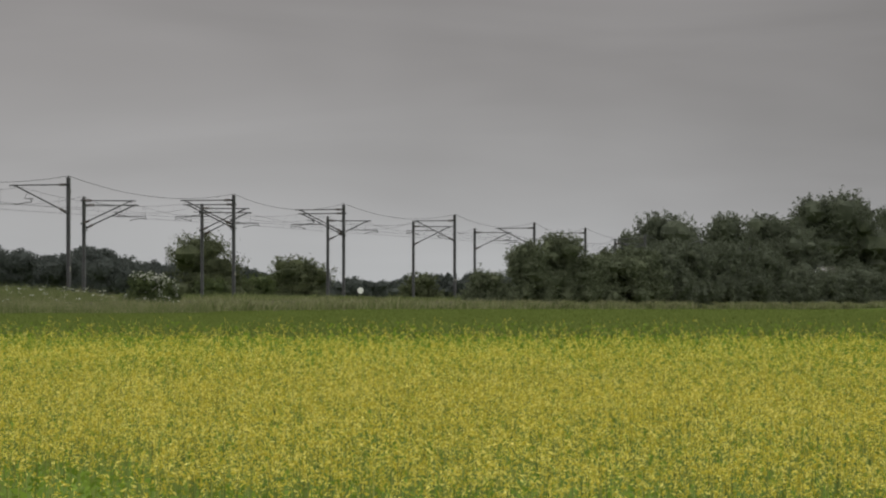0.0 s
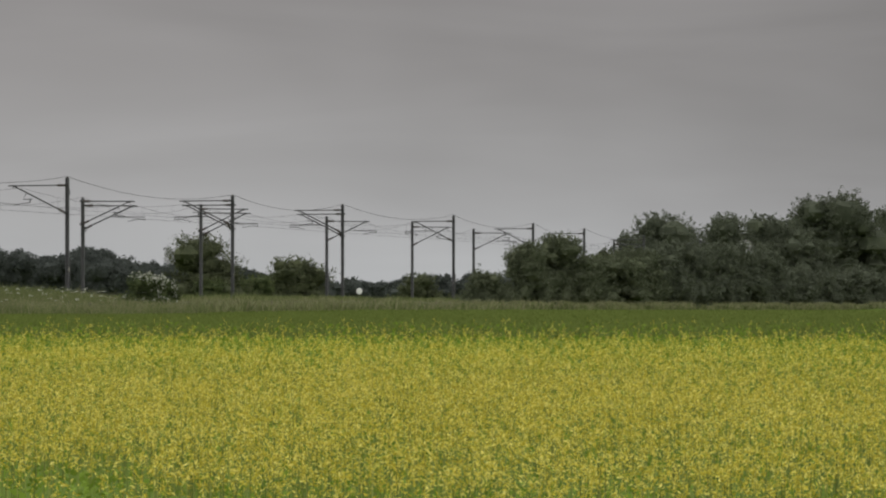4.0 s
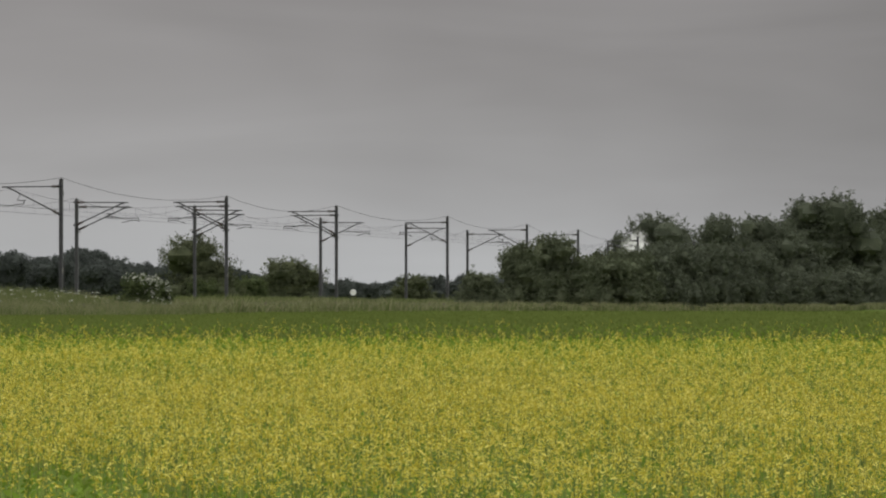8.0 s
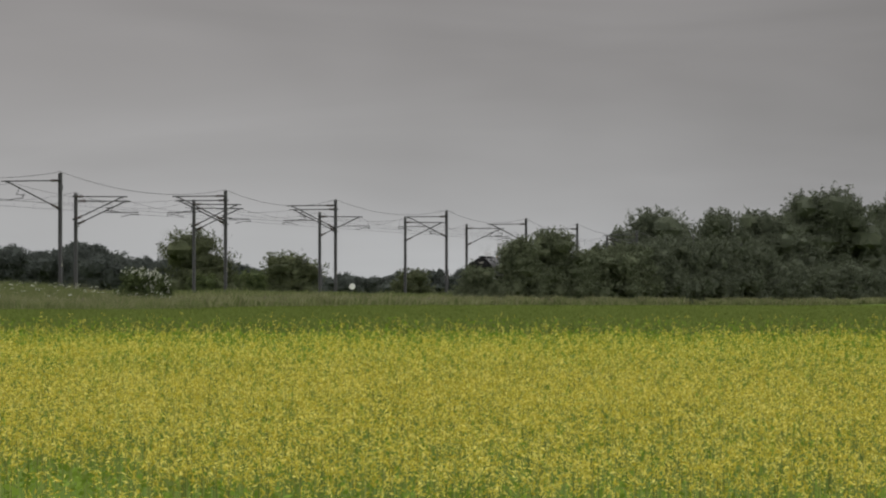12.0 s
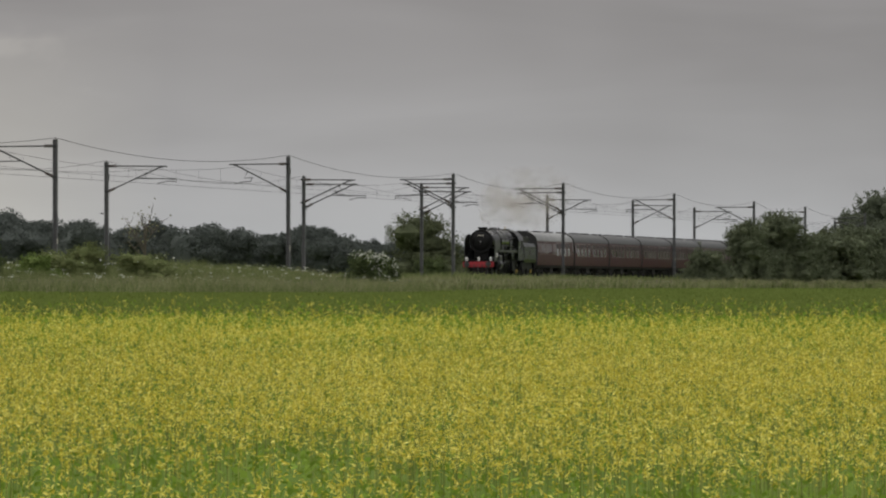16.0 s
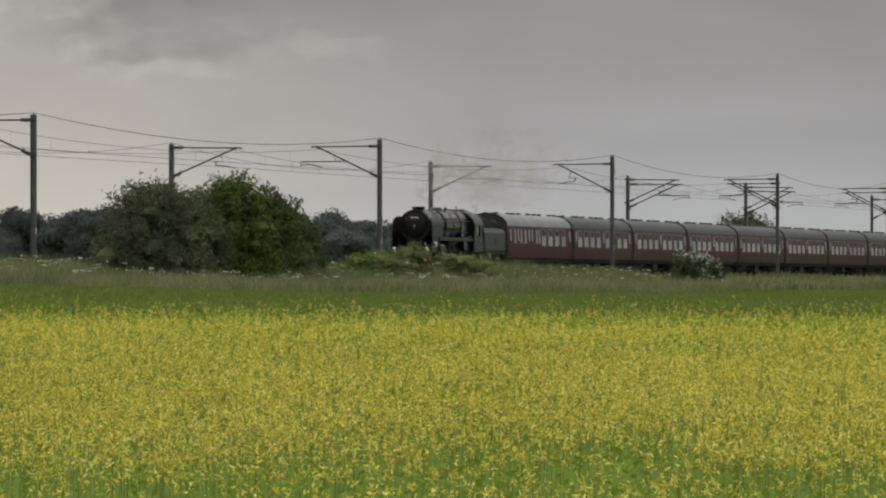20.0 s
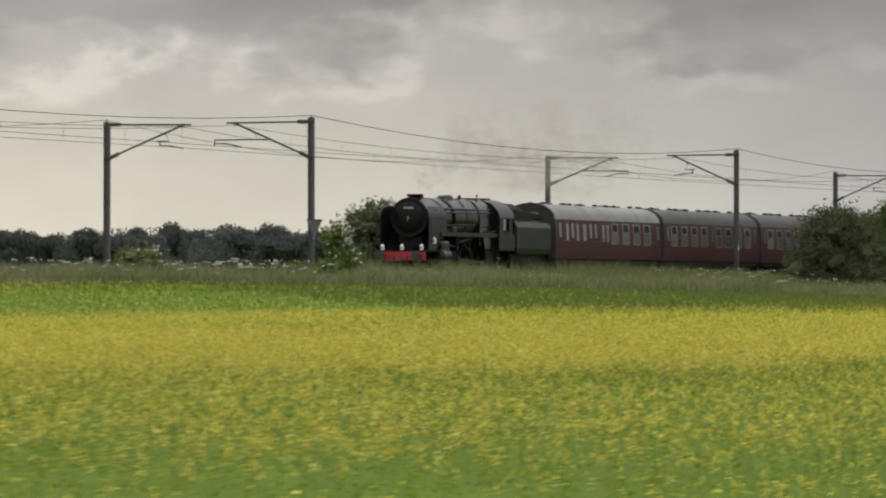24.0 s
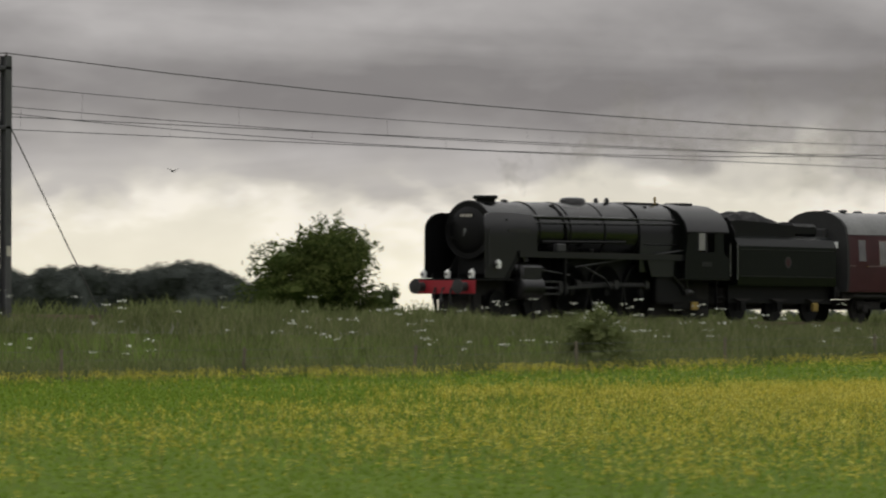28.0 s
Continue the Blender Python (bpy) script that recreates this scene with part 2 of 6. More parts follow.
MAT["leaf"] = leafy("broad_leaves", (0.080, 0.102, 0.047), (0.132, 0.156, 0.066), island=0.3)
# a brighter, yellower tint paints lit foliage into the leaf colour
MAT["leaf_lit"] = leafy("lit_tint_leaves", (0.066, 0.092, 0.026), (0.160, 0.182, 0.058), island=0.35)
MAT["leaf_dark"] = leafy("dark_leaves", (0.088, 0.100, 0.057), (0.140, 0.156, 0.082), island=0.3)
# next two: leaf greens greyed and lightened to carry the haze of distance
MAT["leaf_hazed"] = leafy("haze_greyed_leaves", (0.104, 0.120, 0.074), (0.148, 0.164, 0.100), vary=0.3, island=0.3)
MAT["leaf_mist"] = leafy("hazed_grove_leaves", (0.094, 0.107, 0.075), (0.128, 0.143, 0.096), vary=0.28, island=0.25)
# far belts: haze is put into the leaf colour as a blue-grey lift
MAT["leaf_far"] = leafy("hazed_distant_leaves", (0.074, 0.084, 0.076), (0.092, 0.103, 0.092), vary=0.18, island=0.2)
MAT["leaf_pale"] = leafy("pale_leaves", (0.13, 0.18, 0.052), (0.23, 0.29, 0.095), island=0.35)
MAT["bark"] = material("bark", (0.09, 0.075, 0.06), 0.9, vary=0.4, scale=4, fine=30, bump=0.6)
# pale blue-grey base colour paints distance haze onto the ridge
MAT["hill"] = material("hazy_far_hill", (0.40, 0.45, 0.49), 1.0, vary=0.12, scale=0.02, fine=0.2, bump=0)
MAT["steel"] = material("galvanised_steel", (0.105, 0.105, 0.11), 0.55, 0.6, vary=0.25, scale=2, fine=18)
MAT["dark_steel"] = material("dark_fittings", (0.05, 0.05, 0.052), 0.6, 0.4, vary=0.2)
MAT["copper"] = material("wire_copper", (0.06, 0.062, 0.06), 0.6, 0.5, vary=0.2)
MAT["insulator"] = material("insulator_glaze", (0.06, 0.045, 0.04), 0.25, 0.0, vary=0.2)
MAT["wood_post"] = material("weathered_post", (0.15, 0.125, 0.095), 0.9, vary=0.35, scale=5, fine=40)
MAT["ballast"] = material("ballast", (0.16, 0.15, 0.14), 0.95, vary=0.45, scale=6, fine=25, bump=0.9, dist=0.04)
MAT["rail"] = material("rail_steel", (0.18, 0.13, 0.10), 0.5, 0.7, vary=0.3)
MAT["sleeper"] = material("concrete_sleeper", (0.30, 0.29, 0.27), 0.9, vary=0.25)
MAT["black"] = material("loco_black", (0.0032, 0.0032, 0.0035), 0.5, 0.0, vary=0.35, scale=1.5, fine=20, bump=0.05)
MAT["grey_black"] = material("sooty_black", (0.0062, 0.0062, 0.0066), 0.34, 0.0, vary=0.35, scale=1.2, fine=15, bump=0.06)
MAT["green"] = material("loco_green", (0.0032, 0.0044, 0.0036), 0.26, 0.0, vary=0.3, scale=1.2, fine=14, bump=0.03)
MAT["red"] = material("buffer_red", (0.28, 0.012, 0.020), 0.6, vary=0.2, scale=4)
MAT["bright"] = material("polished_steel", (0.25, 0.25, 0.25), 0.35, 0.9, vary=0.2)
MAT["lamp_white"] = material("lamp_white_paint", (0.80, 0.80, 0.78), 0.5, vary=0.1)
MAT["brass"] = material("brass", (0.30, 0.21, 0.05), 0.6, 0.3, vary=0.2)
MAT["cream"] = material("cream_marking", (0.50, 0.47, 0.40), 0.6, vary=0.15)
MAT["coal"] = material("coal", (0.010, 0.010, 0.011), 0.8, vary=0.5, scale=3, fine=12, bump=1.0, dist=0.05)
MAT["maroon"] = material("coach_maroon", (0.047, 0.0120, 0.0145), 0.5, vary=0.25, scale=0.9, fine=9, bump=0.03)
MAT["roof"] = material("coach_roof_grey", (0.20, 0.20, 0.20), 0.6, vary=0.3, scale=0.8, fine=9, bump=0.05)
MAT["roof_dark"] = material("sooty_coach_roof", (0.045, 0.045, 0.046), 0.7, vary=0.35, scale=0.8, fine=9, bump=0.05)
MAT["vent_glass"] = material("open_ventilator_dark", (0.016, 0.015, 0.015), 0.35, vary=0.3)
MAT["door_steel"] = material("dull_steel", (0.034, 0.034, 0.034), 0.45, 0.4, vary=0.3)
MAT["grey_black"].node_tree.nodes["Principled BSDF"].inputs["Specular IOR Level"].default_value = 0.45
for _k in ("black", "green", "coal", "roof"):
    MAT[_k].node_tree.nodes["Principled BSDF"].inputs["Specular IOR Level"].default_value = 0.3 if _k == "roof" else 0.2
MAT["maroon"].node_tree.nodes["Principled BSDF"].inputs["Specular IOR Level"].default_value = 0.3
MAT["gloss"] = material("oily_cladding", (0.0036, 0.0042, 0.0039), 0.2, 0.0, vary=0.35, scale=1.4, fine=16, bump=0.03)
MAT["gloss"].node_tree.nodes["Principled BSDF"].inputs["Specular IOR Level"].default_value = 0.55
MAT["vent_glass"].node_tree.nodes["Principled BSDF"].inputs["Specular IOR Level"].default_value = 0.05
MAT["under"] = material("underframe_dirt", (0.016, 0.0145, 0.0135), 0.85, vary=0.4)
MAT["pane"] = material("window_glass", (0.33, 0.32, 0.31), 0.16, 0.75, vary=0.3, scale=1.1, fine=3, bump=0.0, obj=0.6)
MAT["frame_metal"] = material("window_frame", (0.22, 0.17, 0.16), 0.4, 0.4, vary=0.2)
MAT["rubber"] = material("gangway_rubber", (0.02, 0.02, 0.02), 0.85, vary=0.3)
MAT["sign_back"] = material("sign_back_grey", (0.10, 0.10, 0.10), 0.6, vary=0.2)
MAT["bird"] = material("dark_feathers", (0.03, 0.03, 0.032), 0.8, vary=0.3)


def smoke_material(name, color, amount, low, high):
    """Wisps that thin out towards the edge of each puff."""
    m = bpy.data.materials.new(name)
    m.use_nodes = True
    nd, lk = m.node_tree.nodes, m.node_tree.links
    b = nd["Principled BSDF"]
    b.inputs["Base Color"].default_value, b.inputs["Roughness"].default_value = (*color, 1), 1.0
    b.inputs["Specular IOR Level"].default_value = 0.0
    tr, mx = nd.new("ShaderNodeBsdfTranslucent"), nd.new("ShaderNodeMixShader")
    tr.inputs[0].default_value = (*color, 1)
    clear, fade = nd.new("ShaderNodeBsdfTransparent"), nd.new("ShaderNodeMixShader")
    mx.inputs[0].default_value = 0.5
    tc, info = nd.new("ShaderNodeTexCoord"), nd.new("ShaderNodeObjectInfo")
    ln = nd.new("ShaderNodeVectorMath")
    ln.operation = "LENGTH"
    lk.new(tc.outputs["Object"], ln.inputs[0])
    n = nd.new("ShaderNodeTexNoise")
    n.noise_dimensions = "4D"
    n.inputs["Scale"].default_value, n.inputs["Detail"].default_value = 1.5, 3.5
    wv = nd.new("ShaderNodeMath")
    wv.operation, wv.inputs[1].default_value = "MULTIPLY", 37.0
    lk.new(info.outputs["Random"], wv.inputs[0])
    lk.new(wv.outputs[0], n.inputs["W"])
    lk.new(tc.outputs["Object"], n.inputs["Vector"])
    edge, wisp, mul = nd.new("ShaderNodeMapRange"), nd.new("ShaderNodeMapRange"), nd.new("ShaderNodeMath")
    edge.interpolation_type = wisp.interpolation_type = "SMOOTHSTEP"
    for node, vals in ((edge, (0.05, 0.97, amount, 0.0)), (wisp, (low, high, 0.0, 1.0))):
        for i, v in enumerate(vals):
            node.inputs[i + 1].default_value = v
    rag = nd.new("ShaderNodeMath")
    rag.operation, rag.inputs[1].default_value = "MULTIPLY_ADD", -1.5
    lk.new(n.outputs[0], rag.inputs[0])
    lift = nd.new("ShaderNodeMath")
    lift.inputs[1].default_value = 0.75
    lk.new(ln.outputs["Value"], lift.inputs[0])
    lk.new(lift.outputs[0], rag.inputs[2])
    lk.new(rag.outputs[0], edge.inputs[0])
    lk.new(n.outputs[0], wisp.inputs[0])
    mul.operation = "MULTIPLY"
    lk.new(edge.outputs[0], mul.inputs[0])
    lk.new(wisp.outputs[0], mul.inputs[1])
    lk.new(b.outputs[0], mx.inputs[1])
    lk.new(tr.outputs[0], mx.inputs[2])
    lk.new(mul.outputs[0], fade.inputs[0])
    lk.new(clear.outputs[0], fade.inputs[1])
    lk.new(mx.outputs[0], fade.inputs[2])
    lk.new(fade.outputs[0], nd["Material Output"].inputs[0])
    return m


MAT["steam"] = smoke_material("white_steam", (0.93, 0.93, 0.93), 0.85, 0.30, 0.62)
MAT["smoke"] = smoke_material("grey_smoke", (0.46, 0.42, 0.39), 0.42, 0.32, 0.70)


# ---------------------------------------------------------------- mesh tools
class Mesh:
    """Gathers vertices and faces of one part."""

    def __init__(self):
        self.v, self.f = [], []

    def add(self, vs, fs):
        o = len(self.v)
        self.v += [tuple(p) for p in vs]
        self.f += [tuple(i + o for i in q) for q in fs]
        return self

    def box(self, x0, x1, y0, y1, z0, z1, bev=0.0):
        """A box, its long edges bevelled when bev is given."""
        if bev <= 0:
            return self.add([(x, y, z) for x in (x0, x1) for y in (y0, y1) for z in (z0, z1)],
                            [(0, 1, 3, 2), (4, 6, 7, 5), (0, 4, 5, 1), (2, 3, 7, 6), (0, 2, 6, 4), (1, 5, 7, 3)])
        b = min(bev, (x1 - x0) * 0.45, (y1 - y0) * 0.45, (z1 - z0) * 0.45)
        ring = [(y0 + b, z0), (y1 - b, z0), (y1, z0 + b), (y1, z1 - b), (y1 - b, z1), (y0 + b, z1), (y0, z1 - b), (y0, z0 + b)]
        cy, cz = (y0 + y1) / 2, (z0 + z1) / 2
        ins = [(cy + (y - cy) * (1 - 2 * b / (y1 - y0)), cz + (z - cz) * (1 - 2 * b / (z1 - z0))) for y, z in ring]
        return self.loft([[(x0, *p) for p in ins], [(x0 + b, *p) for p in ring], [(x1 - b, *p) for p in ring], [(x1, *p) for p in ins]])

    def loft(self, rings, caps=True, closed=True):
        n = len(rings[0])
        vs = [p for r in rings for p in r]
        fs = []
        for k in range(len(rings) - 1):
            for i in range(n if closed else n - 1):
                j = (i + 1) % n
                fs.append((k * n + i, k * n + j, (k + 1) * n + j, (k + 1) * n + i))
        if caps and closed:
            fs += [tuple(range(n))[::-1], tuple((len(rings) - 1) * n + i for i in range(n))]
        return self.add(vs, fs)

    def tube(self, pts, r, n=6, r2=None, caps=True):
        """A round rod along points."""
        pts = [Vector(p) for p in pts]
        rings = []
        for i, p in enumerate(pts):
            d = (pts[min(i + 1, len(pts) - 1)] - pts[max(i - 1, 0)]).normalized()
            a = d.cross(Vector((0, 0, 1)) if abs(d.z) < 0.9 else Vector((1, 0, 0))).normalized()
            b = d.cross(a)
            k = i / max(1, len(pts) - 1)
            rr = r if r2 is None else r + (r2 - r) * k
            rings.append([p + (a * math.cos(t) + b * math.sin(t)) * rr for t in (2 * math.pi * q / n for q in range(n))])
        return self.loft(rings, caps)

    def lathe(self, base, axis, prof, n=20):
        """A turned shape: prof is (along, radius) pairs from base along the axis x, y or z."""
        rings = []
        for a, r in prof:
            ring = []
            for q in range(n):
                c, s = math.cos(2 * math.pi * q / n) * r, math.sin(2 * math.pi * q / n) * r
                o = {"x": (a, c, s), "y": (c, a, s), "z": (c, s, a)}[axis]
                ring.append((base[0] + o[0], base[1] + o[1], base[2] + o[2]))
            rings.append(ring)
        return self.loft(rings)

    def prism(self, poly, axis, a, b):
        """A flat outline pushed from a to b along an axis."""
        put = {"x": lambda t, p: (t, p[0], p[1]), "y": lambda t, p: (p[0], t, p[1]), "z": lambda t, p: (p[0], p[1], t)}[axis]
        return self.loft([[put(a, p) for p in poly], [put(b, p) for p in poly]])

    def blob(self, c, r, n=11, m=7, rough=0.45):
        """An uneven lump: centre and three half-sizes."""
        rings = []
        for i in range(m + 1):
            t = math.pi * (i + 0.02) / (m + 0.04)
            ring = []
            for q in range(n):
                d = Vector((math.sin(t) * math.cos(2 * math.pi * q / n), math.sin(t) * math.sin(2 * math.pi * q / n), math.cos(t)))
                k = 1 + rough * noise.noise(d * 2.3 + Vector(c) * 0.37)
                ring.append((c[0] + r[0] * d.x * k, c[1] + r[1] * d.y * k, c[2] + r[2] * d.z * k))
            rings.append(ring)
        return self.loft(rings)

    def data(self, name, mat, smooth=False):
        me = bpy.data.meshes.new(name)
        me.from_pydata(self.v, [], self.f)
        bm = bmesh.new()
        bm.from_mesh(me)
        bmesh.ops.recalc_face_normals(bm, faces=bm.faces)
        bm.to_mesh(me)
        bm.free()
        me.materials.append(mat)
        if smooth:
            me.polygons.foreach_set("use_smooth", [True] * len(me.polygons))
            me.set_sharp_from_angle(angle=radians(35))
        return me


def part(name, mesh, mat, parent=None, label="", smooth=False, at=None):
    me = mesh if isinstance(mesh, bpy.types.Mesh) else mesh.data(name, MAT[mat], smooth)
    ob = new(name, me)
    if parent is not None:
        ob.parent = parent
    if at is not None:
        ob.matrix_basis = at
    return tagged(ob, label)


def quads(name, v, mat):
    """A mesh straight from arrays of separate faces: v is (n, corners, 3)."""
    v = np.ascontiguousarray(v, dtype=np.float32)
    n, k = v.shape[:2]
    me = bpy.data.meshes.new(name)
    me.vertices.add(n * k)
    me.vertices.foreach_set("co", v.reshape(-1))
    me.loops.add(n * k)
    me.loops.foreach_set("vertex_index", np.arange(n * k, dtype=np.int32))
    me.polygons.add(n)
    me.polygons.foreach_set("loop_start", np.arange(0, n * k, k, dtype=np.int32))
    me.update(calc_edges=True)
    me.materials.append(MAT[mat])
    return me


RNG = np.random.default_rng(7)


def leaf_quads(centers, size, flat=0.0):
    """Randomly turned leaf sprays round the given centres."""
    n = len(centers)
    a = RNG.normal(size=(n, 3))
    a[:, 2] *= 1 - flat
    a /= np.linalg.norm(a, axis=1, keepdims=True) + 1e-9
    b = np.cross(a, RNG.normal(size=(n, 3)))
    b /= np.linalg.norm(b, axis=1, keepdims=True) + 1e-9
    s = (size * RNG.uniform(0.55, 1.35, n))[:, None]
    w = s * RNG.uniform(0.45, 0.9, (n, 1))
    return np.stack([centers - a * s, centers + b * w * 0.8, centers + a * s, centers - b * w], axis=1)


# ---------------------------------------------------------------- lie of the land
NEAR, FARM = 85.24, 94.01            # mast lines
TRACK, TRACK2 = 88.24, 91.7          # track centres
SLOPE = -0.005518


def rail_z(u):
    return EYE - 0.1734 + SLOPE * (u - 150)


GU = np.array([-4000, 40, 180, 260, 313, 400, 493, 545, 870, 1400, 4500], float)
G0 = np.array([-1.45, -1.45, -1.5, -1.75, -2.0, -2.55, -2.85, -3.2, -5.0, -7.0, -8.0], float) - 0.36 + EYE
GV = np.array([-4000, 40, 66, 83, 97, 127, 150, 170, 200, 247, 275, 313, 378, 430, 493, 545, 870, 1400, 4500], float)
G1 = np.array([-1.45, -1.42, -1.34, -1.25, -1.05, -0.8, -0.65, -0.65, -0.85, -1.3, -1.72, -2.02, -2.5, -2.6, -2.85, -3.2, -5.0, -7.0, -8.0], float) - 0.36 + EYE


def field_z(u, y):
    w = np.clip((y - 60) / 13, 0, 1)
    w = w * w * (3 - 2 * w)
    return np.interp(u, GU, G0) * (1 - w) + np.interp(u, GV, G1) * w


def ground_z(u, y):
    """Flat field, a low bank under the railway, fields again behind."""
    u, y = np.asarray(u, float), np.asarray(y, float)
    f = field_z(u, y)
    r = rail_z(u) - 0.55
    near = np.clip((y - 78.5) / 6.0, 0, 1)
    far = np.clip((y - 97) / 7.0, 0, 1)
    near, far = near * near * (3 - 2 * near), far * far * (3 - 2 * far)
    w = np.clip((u + 600) / 400, 0, 1) * np.clip((2200 - u) / 900, 0, 1)
    back = f - 0.4
    z = f + (np.maximum(r, f) - f) * near * w
    z = z + (back - z) * far
    return z


def build_ground():
    xs = np.concatenate([np.linspace(-4200, -500, 14), np.linspace(-420, -130, 8), np.arange(-120, 700, 10.0), np.arange(700, 1500, 40.0), np.linspace(1500, 4300, 12)])
    ys = np.concatenate([np.linspace(-4200, -300, 12), np.linspace(-250, 50, 13), np.arange(51, 112, 1.5), np.linspace(115, 300, 10), np.linspace(400, 4300, 14)])
    X, Y = np.meshgrid(xs, ys, indexing="ij")
    Z = ground_z(X, Y)
    v = np.stack([X, Y, Z], -1).reshape(-1, 3)
    nx, ny = len(xs), len(ys)
    i = np.arange(nx - 1)[:, None] * ny + np.arange(ny - 1)[None]
    f = np.stack([i, i + ny, i + ny + 1, i + 1], -1).reshape(-1, 4)
    me = bpy.data.meshes.new("ground")
    me.from_pydata(v.tolist(), [], f.tolist())
    me.materials.append(MAT["soil"])
    me.polygons.foreach_set("use_smooth", [True] * len(me.polygons))
    return tagged(new("ground", me), "flat arable land with a low railway bank", "ground", kind="structure")


build_ground()


# ---------------------------------------------------------------- the crop
def inside(poly, x, y):
    ok = np.zeros(len(x), bool)
    j = len(poly) - 1
    for i in range(len(poly)):
        (xi, yi), (xj, yj) = poly[i], poly[j]
        hit = ((yi > y) != (yj > y)) & (x < (xj - xi) * (y - yi) / (yj - yi) + xi)
        ok ^= hit
        j = i
    return ok


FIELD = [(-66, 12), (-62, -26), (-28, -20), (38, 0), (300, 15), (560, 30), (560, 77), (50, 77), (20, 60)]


def smooth_noise(x, y, size, seed):
    r = np.random.default_rng(seed)
    g = r.uniform(0, 1, (64, 64))
    a, b = (x / size) % 64, (y / size) % 64
    i, j = a.astype(int) % 64, b.astype(int) % 64
    s, t = a - np.floor(a), b - np.floor(b)
    s, t = s * s * (3 - 2 * s), t * t * (3 - 2 * t)
    i2, j2 = (i + 1) % 64, (j + 1) % 64
    return (g[i, j] * (1 - s) + g[i2, j] * s) * (1 - t) + (g[i, j2] * (1 - s) + g[i2, j2] * s) * t


def edge_of_bloom(x, y):
    """The flowering crop ends on a line across the field; beyond it the crop is plain green."""
    return np.clip((177 + 12 * (smooth_noise(x, y, 14, 6) - 0.5) - x) / 46, 0.05, 1)


def bloom(x, y):
    """How thickly the crop flowers: full in the east, thin and patchy towards the west."""
    rag = 5.0 * (smooth_noise(x, y, 3.0, 12) - 0.5) + 6.0 * (smooth_noise(x, y, 9.0, 13) - 0.5)
    brow = np.interp(y, [-8, 3, 8, 11, 15, 22], [-22, -21, -24, -19, -9, -8])
    full = np.interp(x + rag - brow, [-9, -2, 3, 9, 24], [0.012, 0.025, 0.16, 0.22, 0.45])
    full = np.where(x + rag > 3, np.maximum(full, np.interp(x, [3, 16, 30, 40], [0.25, 0.32, 0.55, 0.95])), full)
    # barer strips where the seed drill ran thin
    full = np.where((x + rag > 18) & (x + rag < 27) & (y > 5) & (y < 19), 0.30, full)
    tongue = 42.5 + 8.5 * np.exp(-((y - 10.3) / 2.0) ** 2) + 0.35 * rag
    full = np.where((x < tongue) & (x > 33) & (y < 16), 0.20, full)
    full = full * np.clip((0.44 * x - y + np.interp(x, [40, 95], [31, 27])) / 17, 0, 1)
    east = np.clip((x - 35) / 75, 0, 1)
    thin = np.maximum(np.maximum(full, east * 0.35), 0.012)
    head = 77 - y
    edge = np.where(head < 8, 0.34, 0.0) * np.clip((200 - x) / 60, 0, 1) * np.clip(head / 2, 0, 1)
    lane = np.where((head >= 8) & (head < 22), np.clip((x - 50) / 70, 0.35, 1), 1.0)
    patch = 0.45 + 1.2 * smooth_noise(x, y, 7, 3) * smooth_noise(x, y, 25, 4) + 0.45 * smooth_noise(x, y, 2.5, 5)
    far = np.where(x > 34, np.interp(np.hypot(x, y), [50, 70, 100, 160], [1.5, 1.15, 0.37, 0.18]), 0.85)
    # where flowers are few they stand in little groups
    group = np.where(smooth_noise(x, y, 0.55, 9) * smooth_noise(x, y, 2.3, 10) > 0.42, 4.0, 0.35)
    patch = patch * np.where(thin < 0.3, group, 1.0)
    return np.clip(np.maximum(thin * lane * far, edge) * patch, 0, 1) * edge_of_bloom(x, y)


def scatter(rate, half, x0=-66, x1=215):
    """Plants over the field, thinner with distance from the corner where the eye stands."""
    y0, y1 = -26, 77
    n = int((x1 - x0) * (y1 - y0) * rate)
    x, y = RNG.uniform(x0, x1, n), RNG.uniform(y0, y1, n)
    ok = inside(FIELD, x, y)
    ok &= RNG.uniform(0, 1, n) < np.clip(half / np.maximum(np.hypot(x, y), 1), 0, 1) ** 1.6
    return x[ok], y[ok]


def blades(x, y, h0, h1, w0, w1, grow):
    n = len(x)
    g = ground_z(x, y)
    ang = RNG.uniform(0, 2 * math.pi, n)
    h = RNG.uniform(h0, h1, n)
    w = RNG.uniform(w0, w1, n) * (1 + np.hypot(x, y) / grow)
    lean = RNG.normal(0, 0.10, (n, 2))
    b = np.stack([x, y, g], 1)
    side = np.stack([np.cos(ang), np.sin(ang), 0 * ang], 1) * w[:, None]
    top = b + np.stack([lean[:, 0], lean[:, 1], h], 1)
    mid = b + np.stack([lean[:, 0] * 0.3, lean[:, 1] * 0.3, h * 0.6], 1)
    return np.stack([b - side * 0.4, mid - side, top, mid + side], 1)


